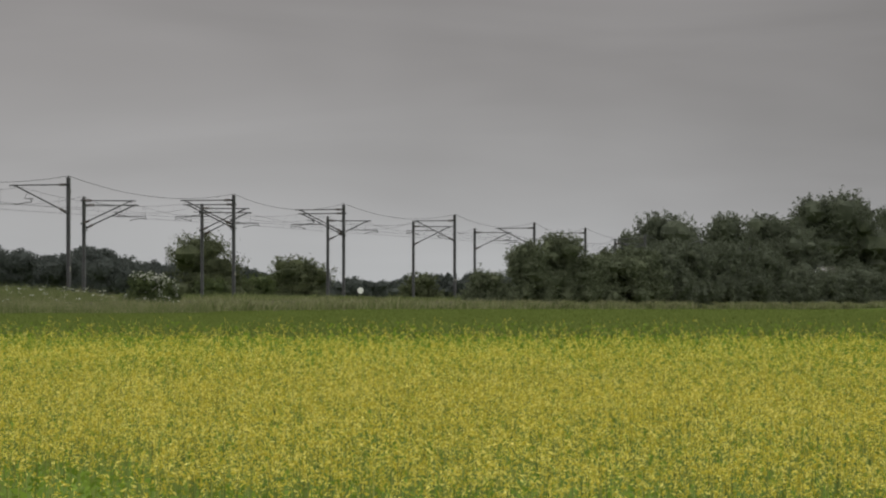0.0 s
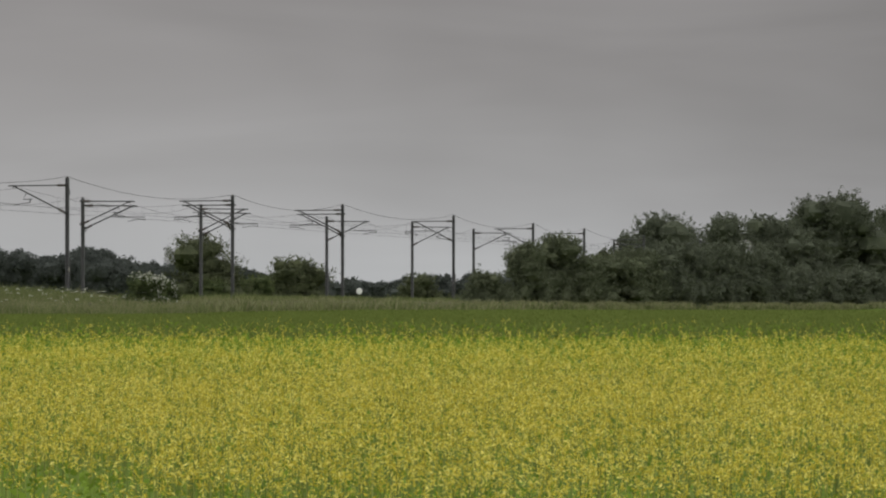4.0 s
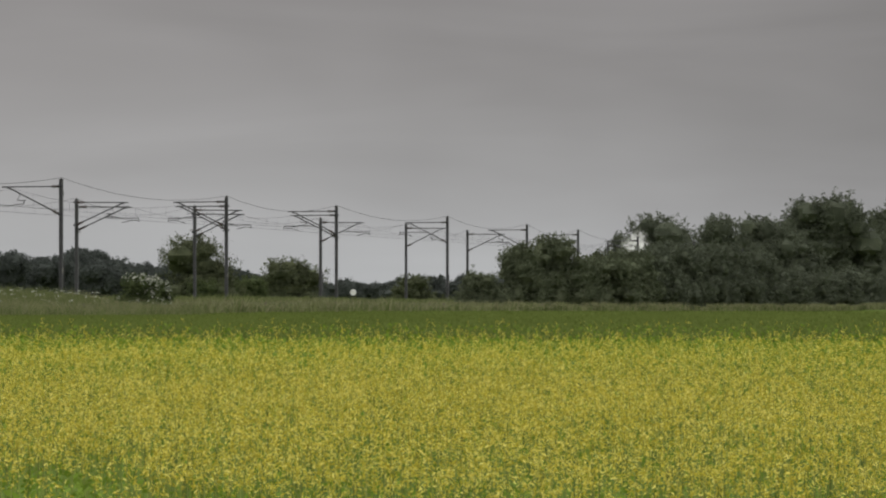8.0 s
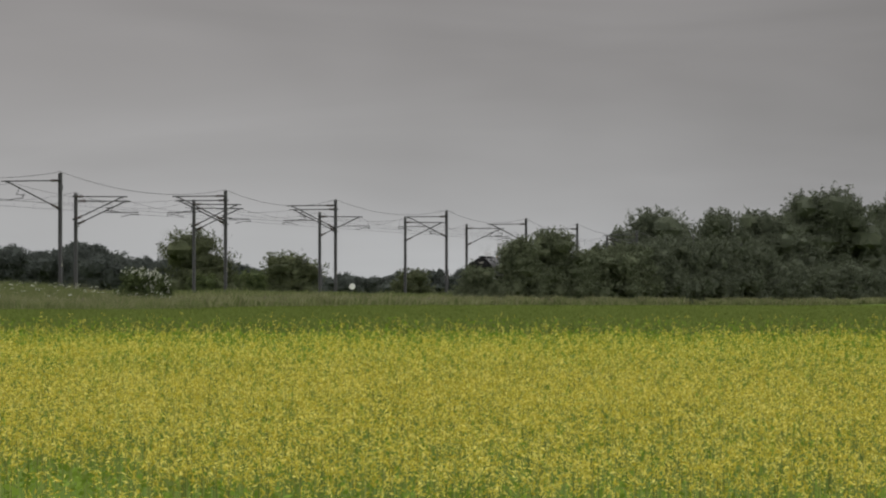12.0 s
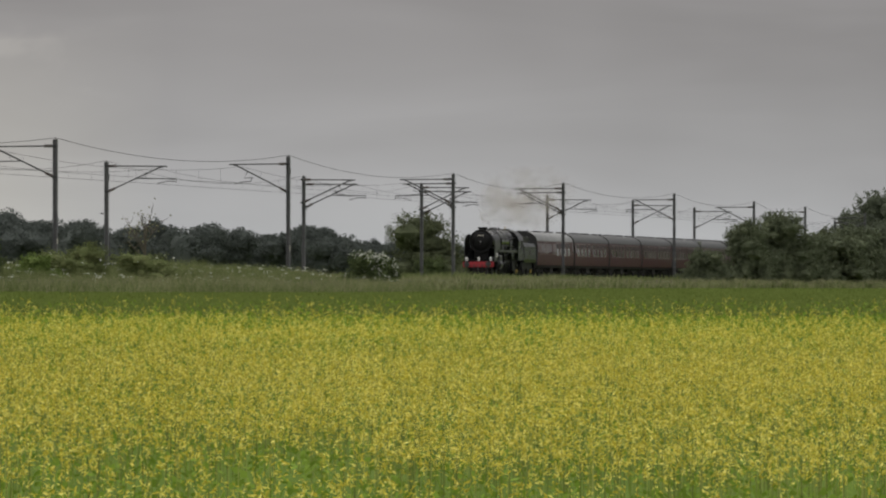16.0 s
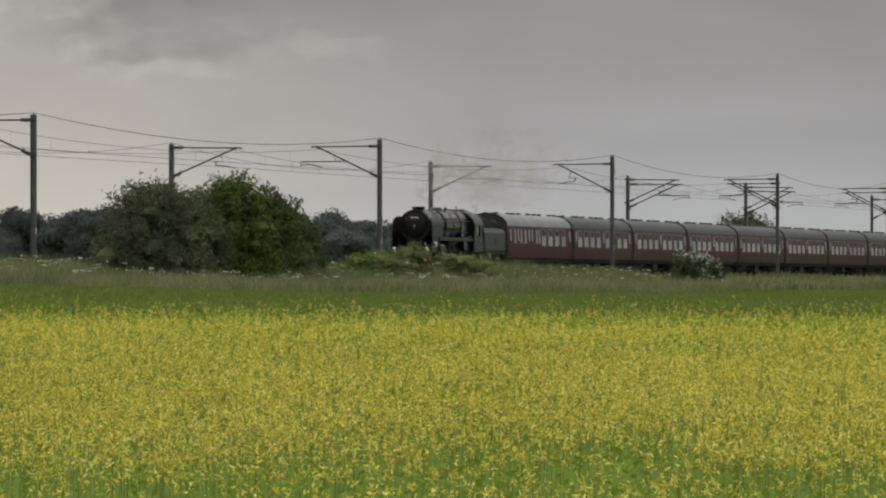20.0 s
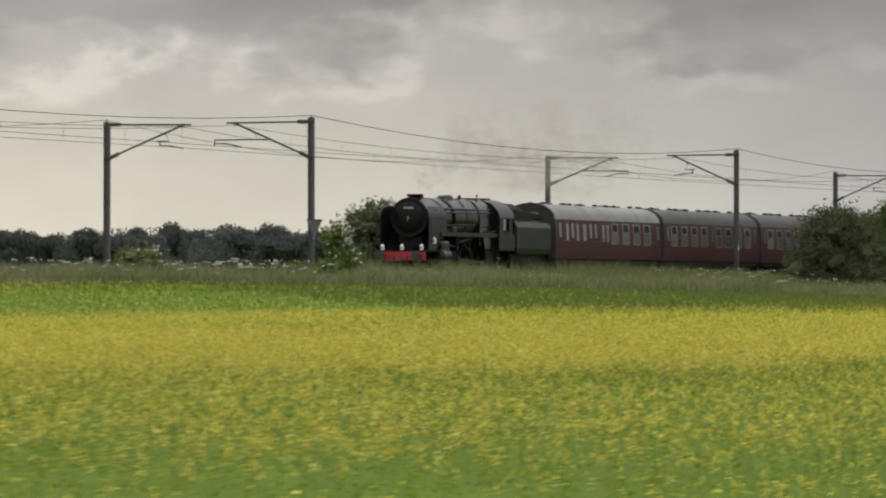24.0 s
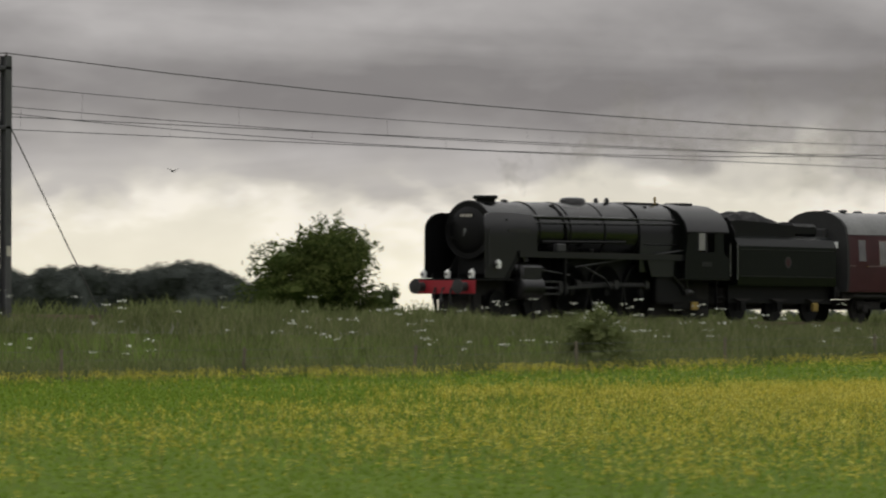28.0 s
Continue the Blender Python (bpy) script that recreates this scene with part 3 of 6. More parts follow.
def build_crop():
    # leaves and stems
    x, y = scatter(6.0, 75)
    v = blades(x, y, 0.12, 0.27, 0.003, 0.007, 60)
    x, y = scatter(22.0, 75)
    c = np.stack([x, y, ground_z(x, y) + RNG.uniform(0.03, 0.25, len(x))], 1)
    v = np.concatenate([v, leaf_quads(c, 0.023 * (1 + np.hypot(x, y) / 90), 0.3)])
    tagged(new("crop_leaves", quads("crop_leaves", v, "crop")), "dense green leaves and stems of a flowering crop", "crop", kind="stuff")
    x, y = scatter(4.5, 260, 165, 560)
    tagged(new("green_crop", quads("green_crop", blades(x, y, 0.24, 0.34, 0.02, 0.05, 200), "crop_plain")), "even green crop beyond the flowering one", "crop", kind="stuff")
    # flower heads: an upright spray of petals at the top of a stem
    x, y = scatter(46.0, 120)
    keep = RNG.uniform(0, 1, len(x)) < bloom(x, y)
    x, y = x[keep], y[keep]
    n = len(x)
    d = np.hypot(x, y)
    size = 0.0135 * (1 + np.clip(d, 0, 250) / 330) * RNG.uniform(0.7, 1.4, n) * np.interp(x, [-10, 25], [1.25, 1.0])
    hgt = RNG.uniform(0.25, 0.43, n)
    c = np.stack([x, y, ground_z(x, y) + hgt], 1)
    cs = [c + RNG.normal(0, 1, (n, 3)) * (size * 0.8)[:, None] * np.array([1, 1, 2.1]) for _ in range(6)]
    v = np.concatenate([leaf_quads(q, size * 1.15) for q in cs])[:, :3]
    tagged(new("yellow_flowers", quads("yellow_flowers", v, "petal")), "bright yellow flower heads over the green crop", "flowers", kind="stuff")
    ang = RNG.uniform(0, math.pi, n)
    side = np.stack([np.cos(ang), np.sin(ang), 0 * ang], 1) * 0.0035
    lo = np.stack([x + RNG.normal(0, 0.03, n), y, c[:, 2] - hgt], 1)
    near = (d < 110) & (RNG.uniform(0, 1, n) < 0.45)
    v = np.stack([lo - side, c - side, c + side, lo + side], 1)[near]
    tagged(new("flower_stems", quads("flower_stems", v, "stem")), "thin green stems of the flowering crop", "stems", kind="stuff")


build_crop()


# ---------------------------------------------------------------- grass verge
def build_verge():
    def tufts(n, u0, u1, y0, y1, h0, h1, width, fall=0.0):
        x = RNG.uniform(u0, u1, n)
        y = RNG.uniform(y0, y1, n)
        h = RNG.uniform(h0, h1, n) * (0.65 + 0.7 * smooth_noise(x, y, 3.5, 8))
        if fall:
            h *= np.where(x > fall, 0.85, 1.0) * np.interp(x, [140, 190], [0.84, 1.0])
        g = ground_z(x, y)
        ang = RNG.uniform(0, math.pi, n)
        b = np.stack([x, y, g], 1)
        side = np.stack([np.cos(ang), np.sin(ang), 0 * ang], 1) * (width * RNG.uniform(0.6, 1.4, n))[:, None]
        lean = RNG.normal(0, 0.30, (n, 2)) * h[:, None]
        top = b + np.stack([lean[:, 0], lean[:, 1], h], 1)
        mid = b + np.stack([lean[:, 0] * 0.3, lean[:, 1] * 0.3, h * 0.55], 1)
        return np.stack([b - side * 0.7, mid - side, top, mid + side], 1)

    v = np.concatenate([tufts(150000, 20, 430, 77, 85.3, 0.45, 0.95, 0.017, 415), tufts(30000, 430, 900, 79, 85.0, 0.5, 0.85, 0.05), tufts(40000, 415, 1250, 76, 79.5, 0.65, 1.0, 0.05), tufts(22000, 225, 420, 78.2, 81.0, 0.85, 1.25, 0.018), tufts(26000, 190, 412, 73.6, 78.4, 0.6, 1.0, 0.016),
                        tufts(14000, 20, 205, 84.2, 86.2, 0.6, 0.9, 0.02), tufts(26000, 205, 415, 81.5, 85.6, 0.85, 1.35, 0.02), tufts(22000, 20, 420, 95.5, 98.5, 0.8, 1.15, 0.05), tufts(9000, 420, 760, 95.5, 100, 0.5, 0.9, 0.08)])
    tagged(new("verge_grass", quads("verge_grass", v, "grass")), "tall rough grass along the railway bank", "grass", kind="stuff")
    v = np.concatenate([tufts(20000, 20, 150, 77.5, 84.8, 0.55, 0.92, 0.005), tufts(30000, 150, 430, 77.5, 84.8, 0.65, 1.1, 0.010), tufts(16000, 190, 412, 73.8, 78.0, 0.75, 1.15, 0.010), tufts(30000, 415, 1250, 76, 79.5, 0.8, 1.15, 0.03)])
    tagged(new("seeding_grass", quads("seeding_grass", v, "hay")), "pale seeding grass stalks on the railway bank", "grass", kind="stuff")
    # cow parsley: scattered, with thick drifts in places
    n = 1310
    x = np.concatenate([RNG.uniform(150, 420, 560), RNG.normal(232, 14, 300), RNG.normal(300, 22, 300), RNG.uniform(40, 150, 60), RNG.uniform(56, 104, 90)])
    y = RNG.uniform(78.5, 85.2, n)
    low = np.where((x > 210) & (x < 262), 0.75, 1.0)
    c = np.stack([x, y, ground_z(x, y) + RNG.uniform(0.7, 1.22, n) * low], 1)
    big = RNG.uniform(0.6, 1.5, n)[:, None]
    cs = [c + RNG.normal(0, 0.075, (n, 3)) * np.array([1.2, 1.2, 0.2]) * big for _ in range(8)]
    v = np.concatenate([leaf_quads(q, 0.042, 0.0) for q in cs])
    tagged(new("cow_parsley", quads("cow_parsley", v, "white_flower")), "white umbels of cow parsley in the long grass", "flowers", kind="stuff")


build_verge()


# ---------------------------------------------------------------- railway track
def build_tracks():
    for nm, yc in (("near", TRACK), ("far", TRACK2)):
        m = Mesh()
        for u0 in range(-100, 1500, 100):
            z0, z1 = rail_z(u0), rail_z(u0 + 100)
            r0 = [(u0, yc - 2.3, z0 - 0.6), (u0, yc - 1.5, z0 - 0.17), (u0, yc + 1.5, z0 - 0.17), (u0, yc + 2.3, z0 - 0.6)]
            r1 = [(u0 + 100, yc - 2.3, z1 - 0.6), (u0 + 100, yc - 1.5, z1 - 0.17), (u0 + 100, yc + 1.5, z1 - 0.17), (u0 + 100, yc + 2.3, z1 - 0.6)]
            m.loft([r0, r1], False, False)
        tr = part("railway_track", m, "ballast")
        tagged(tr, "ballasted railway track with steel rails on concrete sleepers", "railway track", "railway tracks", kind="structure")
        for s in (-1, 1):
            yr = yc + s * 0.753
            rings = []
            for u in (-100, 1500):
                z = rail_z(u)
                rings.append([(u, yr - 0.07, z - 0.155), (u, yr + 0.07, z - 0.155), (u, yr + 0.02, z - 0.12), (u, yr + 0.035, z - 0.03), (u, yr + 0.03, z), (u, yr - 0.03, z), (u, yr - 0.035, z - 0.03), (u, yr - 0.02, z - 0.12)])
            part("rail", Mesh().loft(rings), "rail", tr)
        sl = Mesh()
        for k in range(900):
            u = 40 + k * 0.7
            z = rail_z(u)
            sl.box(u - 0.13, u + 0.13, yc - 1.25, yc + 1.25, z - 0.2, z - 0.158)
        tagged(part("sleepers", sl, "sleeper", tr), kind="stuff")


build_tracks()


# ---------------------------------------------------------------- overhead line
NEAR_MASTS = [(2, 0.1), (70.6, 0.05), (144.0, -0.3), (216.2, -0.37), (287.9, -0.25), (356.2, 0.11), (422.1, 0.45), (485.0, 0.33), (538.0, 0.45), (604.3, 0.49), (662.6, 0.49), (706.3, 0.47), (765, 0.4), (830, 0.4), (895, 0.4)]
FAR_MASTS = [(70, -0.7), (140.1, -0.74), (213.8, -0.58), (281.2, -0.67), (344.0, -0.38), (406.9, -0.18), (471.3, -0.06), (520.1, 0.19), (584.2, 0.08), (637.3, 0.29), (681.7, 0.14), (745, 0.2), (810, 0.2), (875, 0.2)]


def mast_top(u, h):
    return rail_z(u) + 7.394 + h


def arm_level(u, h):
    """Height of a cantilever's top tube, and its depth to the lower bracket."""
    return mast_top(u, h) - 0.06 - 0.37 * (h + 0.74), 1.42 + 0.32 * (h + 0.74)


def insulator(m, p, q, r=0.12):
    """A ribbed insulator from p to q."""
    p, q = Vector(p), Vector(q)
    for k in range(5):
        a, b = p.lerp(q, k / 5 + 0.02), p.lerp(q, k / 5 + 0.14)
        m.tube([a, b], r, 8, r * 0.55)
    return m.tube([p, q], r * 0.5, 6)


def build_mast(u, hh, yc, side, sort, weights):
    """A steel mast with one cantilever reaching over its track; side is +1 or -1 across the line."""
    root = new("overhead_line_mast")
    top, foot = mast_top(u, hh), rail_z(u) - 0.55
    level, deep = arm_level(u, hh)
    root.location = (u, yc, foot)
    root.rotation_euler = (0, radians(random.uniform(-0.25, 0.25)), 0)
    H = top - foot
    s = side
    col = Mesh()
    w, d, t = 0.125, 0.12, 0.014
    col.box(-w, w, -d, -d + t, -0.6, H)
    col.box(-w, w, d - t, d, -0.6, H)
    col.box(-0.011, 0.011, -d + t, d - t, -0.6, H)
    part("column", col, "steel", root)
    part("base_plate", Mesh().box(-0.32, 0.32, -0.32, 0.32, 0.0, 0.22, 0.03), "sleeper", root, "concrete mast footing")
    def arm(dx, drop, sort):
        """One cantilever: top tube, raked strut, and a short (a) or long (b) registration arm."""
        h = level - foot - drop
        k = deep / 1.8
        part("top_tube", Mesh().tube([(dx, s * 0.55, h), (dx, s * 3.95, h - 0.03)], 0.042, 8), "dark_steel", root)
        part("insulator", insulator(Mesh(), (dx, s * 0.13, h), (dx, s * 0.66, h)), "insulator", root)
        part("strut", Mesh().tube([(dx, s * 0.5, h - 1.62 * k), (dx, s * 3.6, h - 0.04)], 0.046, 8), "dark_steel", root)
        part("insulator", insulator(Mesh(), (dx, s * 0.13, h - 1.82 * k), (dx, s * 0.58, h - 1.58 * k)), "insulator", root)
        part("end_clamp", Mesh().tube([(dx, s * 3.62, h + 0.03), (dx, s * 3.62, h - 0.16)], 0.035, 6), "dark_steel", root)
        part("wire_clip", Mesh().tube([(dx, s * 3.95, h), (dx, s * 3.97, h - 0.1)], 0.02, 5), "dark_steel", root)
        if sort == "a":
            part("registration_arm", Mesh().tube([(dx, s * 2.75, h - 0.50 * k), (dx, s * 2.95, h - 0.92 * k), (dx, s * 2.35, h - 0.92 * k)], 0.033, 6).tube([(dx, s * 2.5, h - 0.92 * k), (dx, s * 2.5, h - 1.16 * k)], 0.033, 6), "dark_steel", root)
            part("steady_arm", Mesh().tube([(dx, s * 2.5, h - 1.14 * k), (dx, s * 3.0, h - 1.18 * k), (dx, s * 3.6, h - 1.32 * k)], 0.028, 6), "dark_steel", root)
        else:
            part("registration_arm", Mesh().tube([(dx, s * 1.9, h - 0.90 * k), (dx, s * 4.55, h - 0.93 * k), (dx, s * 4.55, h - 1.2 * k)], 0.035, 6), "dark_steel", root)
            part("steady_arm", Mesh().tube([(dx, s * 4.5, h - 1.12 * k), (dx, s * 4.0, h - 1.10 * k), (dx, s * 3.3, h - 1.28 * k)], 0.028, 6), "dark_steel", root)
            part("arm_stay", Mesh().tube([(dx, s * 2.7, h - 0.50 * k), (dx, s * 2.5, h - 0.9 * k)], 0.014, 5), "dark_steel", root)
        for z in (h, h - 1.85 * k):
            part("bracket_band", Mesh().box(dx - 0.15, dx + 0.15, s * 0.02 - 0.14, s * 0.02 + 0.14, z - 0.06, z + 0.06, 0.02), "dark_steel", root)

    if sort == "d":
        arm(-0.55, -0.08, "a")
        arm(0.55, 0.24, "b")
        for z in (level - foot + 0.08, level - foot - 0.24, level - foot - 1.85, level - foot - 2.1):
            part("outrigger", Mesh().box(-0.62, 0.62, s * 0.13 - 0.04, s * 0.13 + 0.04, z - 0.04, z + 0.04), "dark_steel", root)
    else:
        arm(0.0, 0.0, sort)
    if weights:
        part("balance_weight", Mesh().lathe((0.35, 0, 1.3), "z", [(0, 0.03), (0.02, 0.15), (1.7, 0.15), (1.72, 0.03)], 12), "dark_steel", root, "stack of round iron balance weights")
        part("weight_rod", Mesh().tube([(0.35, 0, 3.0), (0.35, 0, H - 1.0)], 0.012, 5), "dark_steel", root)
        part("anchor_pulley", Mesh().lathe((0.42, -0.06, H - 0.95), "y", [(0, 0.05), (0.0, 0.2), (0.12, 0.2), (0.12, 0.05)], 16).box(0.12, 0.45, -0.03, 0.03, H - 1.0, H - 0.9), "dark_steel", root)
    part("number_sign", Mesh().box(-0.09, 0.09, -s * 0.125 - 0.004, -s * 0.125 + 0.004, 2.2, 2.5), "cream", root, "small pale plate")
    fd = insulator(Mesh(), (0, -s * 0.02, H - 0.02), (0, -s * 0.02, H + 0.10), 0.05)
    part("feeder_insulator", fd, "insulator", root)
    tagged(root, "grey galvanised steel railway mast with a cantilever arm", "mast", "overhead line masts")
    return root


MASTS = {}
NEAR_ARMS = {216.2: "b", 356.2: "b", 485.0: "d", 538.0: "d", 604.3: "b", 706.3: "b"}
FAR_ARMS = {140.1: "b", 281.2: "b", 406.9: "b", 471.3: "d", 520.1: "d", 584.2: "b", 681.7: "b"}
for u, h in NEAR_MASTS:
    MASTS["n", u] = build_mast(u, h, NEAR, 1, NEAR_ARMS.get(u, "a"), u in (422.1, 604.3))
for u, h in FAR_MASTS:
    MASTS["f", u] = build_mast(u, h, FARM, -1, FAR_ARMS.get(u, "a"), u in (406.9, 584.2))


def run_wire(name, label, masts, y, drop, sag, r, droppers=None, wobble=0.0):
    pts, drops = [], Mesh()
    for k in range(len(masts) - 1):
        (u0, h0), (u1, h1) = masts[k], masts[k + 1]
        z0, z1 = (mast_top(u, h) - drop if drop < 0 else arm_level(u, h)[0] - drop * arm_level(u, h)[1] for u, h in ((u0, h0), (u1, h1)))
        c0, c1 = (arm_level(u, h)[0] - (droppers or 0) * arm_level(u, h)[1] for u, h in ((u0, h0), (u1, h1)))
        st0, st1 = (wobble if k % 2 else -wobble), (-wobble if k % 2 else wobble)
        for i in range(10):
            t = i / 10
            z = z0 + (z1 - z0) * t - 4 * sag * t * (1 - t)
            p = (u0 + (u1 - u0) * t, y + st0 + (st1 - st0) * t, z)
            pts.append(p)
            if droppers and i:
                zc = c0 + (c1 - c0) * t
                drops.tube([p, (p[0], p[1], zc)], 0.005, 4)
    u1, h1 = masts[-1]
    pts.append((u1, y, z1))
    w = part(name, Mesh().tube(pts, r, 5), "copper")
    tagged(w, label, "wire", "overhead wires")
    if droppers:
        tagged(part("droppers", drops, "copper", w), kind="stuff")


run_wire("catenary_wire", "dark catenary wire sagging between steel masts", NEAR_MASTS, TRACK + 0.3, 0.10, 0.62, 0.011, 0.72, 0.2)
run_wire("contact_wire", "taut dark contact wire above the track", NEAR_MASTS, TRACK + 0.3, 0.72, 0.02, 0.012, None, 0.2)
run_wire("catenary_wire", "dark catenary wire sagging between steel masts", FAR_MASTS, TRACK2 - 1.2, 0.10, 0.62, 0.011, 0.72, 0.2)
run_wire("contact_wire", "taut dark contact wire above the track", FAR_MASTS, TRACK2 - 1.2, 0.72, 0.02, 0.012, None, 0.2)
run_wire("feeder_wire", "dark return wire slung along the mast tops", NEAR_MASTS, NEAR - 0.02, -0.08, 0.82, 0.016)
run_wire("feeder_wire", "dark return wire slung along the mast tops", FAR_MASTS, FARM + 0.02, -0.08, 1.0, 0.012)


def build_guy():
    u, h = NEAR_MASTS[1]
    t = mast_top(u, h)
    root = tagged(new("guy_wire"), "taut steel guy wire stayed from a mast to the ground", "guy wire")
    root.location = (u, NEAR, 0)
    a, b = (0.1, 0, t - 1.9), (6.4, 1.6, rail_z(u + 6) - 0.45)
    part("stay", Mesh().tube([a, b], 0.02, 6), "steel", root)
    part("turnbuckle", Mesh().lathe((6.2, 1.55, rail_z(u + 6) - 0.2), "z", [(0, 0.03), (0.08, 0.05), (0.32, 0.05), (0.4, 0.03)], 8), "dark_steel", root)


build_guy()


def build_sign():
    """An inverted triangular board on the mast beyond the hawthorn."""
    u = 216.2
    root = tagged(new("triangular_sign"), "grey inverted triangular board fixed to a railway mast", "sign")
    root.location = (u - 0.15, NEAR - 0.2, rail_z(u) + 2.05)
    root.rotation_euler = (0, 0, radians(62))
    part("board", Mesh().prism([(-0.46, 0.42), (0.46, 0.42), (0.03, -0.36), (-0.03, -0.36)], "x", -0.012, 0.012), "sign_back", root)
    part("rim", Mesh().prism([(-0.50, 0.45), (0.50, 0.45), (0.49, 0.41), (-0.49, 0.41)], "x", -0.02, 0.02), "dark_steel", root)
    part("bracket", Mesh().box(0.012, 0.06, -0.05, 0.05, -0.2, 0.36), "dark_steel", root)


build_sign()


def build_marker():
    """A white disc on a short post beside the far track."""
    x, y = 616.2, 96.0
    gz = float(ground_z(x, y))
    root = tagged(new("marker_board"), "round white marker board on a short grey post", "sign")
    root.location = (x, y, gz)
    h = EYE - 1.9 - gz
    part("disc", Mesh().lathe((-0.03, 0, h), "x", [(-0.015, 0.29), (0.0, 0.30), (0.015, 0.29)], 20), "lamp_white", root)
    part("post", Mesh().tube([(0.02, 0, -0.2), (0.02, 0, h + 0.2)], 0.035, 8), "steel", root)


build_marker()


# ---------------------------------------------------------------- fence
def build_fence():
    root = tagged(new("wire_fence"), "line of weathered wooden posts with thin wires along the verge", "fence")
    me = Mesh().box(-0.042, 0.042, -0.042, 0.042, -0.4, 0.98, 0.012).data("post", MAT["wood_post"])
    u = 40.0
    k = 0
    while u < 640:
        y = 77.4 + 0.12 * math.sin(k * 1.7)
        p = part("post", me, None, root)
        p.matrix_basis = pose(u, y, float(ground_z(u, y)), random.uniform(-3, 3), random.uniform(-3, 3), random.uniform(0, 90))
        u += 8.2 + random.uniform(-0.6, 0.6)
        k += 1
    for h in (0.40, 0.65, 0.90):
        pts = [(q, 77.38, float(ground_z(q, 77.4)) + h) for q in range(40, 640, 20)]
        part("fence_wire", Mesh().tube(pts, 0.004, 4), "steel", root)


build_fence()


# ---------------------------------------------------------------- trees and bushes
def build_tree(name, label, x, y, width, top, leaf, count, trunk=0.05, size=0.28, lobes=14, flowers=0, lean=0.0, seed=0, gaps=0.0, tip=0.0, blossom=0.055):
    """Trunk, limbs and an uneven crown of leaf sprays; top is the height of the crown's tip over the eye, trunk the bare share of the height."""
    r = np.random.default_rng(seed + 11)
    gz = float(ground_z(x, y)) - 0.05
    height = top + EYE - gz
    root = tagged(new(name), label, "tree" if height > 5.5 else "bush")
    root.location = (x, y, gz)
    z0 = height * trunk
    ch = height - z0
    L = []
    for k in range(lobes):
        a, q = r.uniform(0, 2 * math.pi), math.sqrt(r.uniform(0.05, 1))
        zz = r.uniform(0.06, 0.92)
        prof = (1 - zz ** 2.4) ** 0.5 if trunk < 0.1 else (math.sin(math.pi * (0.16 + 0.74 * zz))) ** 0.7
        rad = r.uniform(0.09, 0.23)
        L.append((math.cos(a) * q * 0.40 * prof * width + lean * zz * height, math.sin(a) * q * 0.40 * prof * width, z0 + zz * ch * 0.92, rad * width, rad * width, min(rad * width, ch * 0.22) * r.uniform(0.7, 1.15)))
    for zz, w in ((0.22, 0.34), (0.42, 0.36), (0.60, 0.30), (0.78, 0.20)):
        L.append((lean * height * zz, 0, z0 + zz * ch, width * w, width * w, ch * 0.20))
    if trunk < 0.1:
        for k in range(9):
            a = 2 * math.pi * k / 9 + r.uniform(-0.3, 0.3)
            q = r.uniform(0.30, 0.40)
            L.append((math.cos(a) * q * width, math.sin(a) * q * width, ch * r.uniform(0.10, 0.30), width * 0.15, width * 0.15, ch * 0.16))
    L = np.array(L)
    area = (L[:, 3] * L[:, 5]) ** 0.9
    # sprays of leaves stand out of each lobe, reaching outwards and up
    each = 14
    n = max(50, count // each)
    pick = r.choice(len(L), n, p=area / area.sum())
    dirs = r.normal(size=(n, 3))
    dirs[:, 2] = dirs[:, 2] * 0.9 + 0.3
    dirs /= np.linalg.norm(dirs, axis=1, keepdims=True)
    base = L[pick, :3] + dirs * L[pick, 3:] * r.uniform(0.66, 1.03, (n, 1))
    axis = dirs + np.array([0, 0, 0.5]) + r.normal(0, 0.4, (n, 3))
    axis /= np.linalg.norm(axis, axis=1, keepdims=True)
    reach = np.clip(0.075 * width, 0.16, 0.85) * r.uniform(0.5, 1.35, n) * np.where(r.uniform(0, 1, n) < 0.05 + tip * 0.4, 1.35 + 1.5 * tip, 1.0)
    along = r.uniform(-0.8, 1.0, (n, each, 1))
    c = base[:, None] + axis[:, None] * along * reach[:, None, None] + np.clip(r.normal(0, 0.26, (n, each, 3)), -0.5, 0.5) * np.minimum(reach, 0.1 * width)[:, None, None] * (1.1 - 0.75 * along)
    c = c.reshape(-1, 3)
    # fit the crown to its width and height
    for ax in (0, 1):
        lo, hi = np.percentile(c[:, ax], (0.7, 99.3))
        span = width if ax == 0 else min(width, 7.4 if y < 88 else 26.0)
        k, off = span / (hi - lo), (lean * height * 0.4 if ax == 0 else 0)
        c[:, ax] = (c[:, ax] - (lo + hi) / 2) * k + off
        L[:, ax] = (L[:, ax] - (lo + hi) / 2) * k + off
        L[:, 3 + ax] *= k
    lo, hi = np.percentile(c[:, 2], (0.3, 99.85))
    k = ch / (hi - lo)
    c[:, 2] = z0 + (c[:, 2] - lo) * k
    L[:, 2], L[:, 5] = z0 + (L[:, 2] - lo) * k, L[:, 5] * k
    c[:, 2] = np.maximum(c[:, 2], 0.03)
    if not gaps:
        heart = Mesh()
        for q in L:
            heart.blob((q[0], q[1], max(q[2], q[5] * 0.6)), q[3:] * (0.6 if x > 540 else 0.5), 9, 6)
        part("inner_crown", heart, leaf, root, smooth=True)
    else:
        keep = np.array([noise.noise(Vector(q) * (2.2 / width * 2)) for q in c]) > -0.5 + gaps
        c = c[keep]
    part("crown", quads("crown", leaf_quads(c, np.full(len(c), size * 1.2))[:, :3], leaf), None, root)
    t = Mesh()
    tr = max(0.05, height * 0.022)
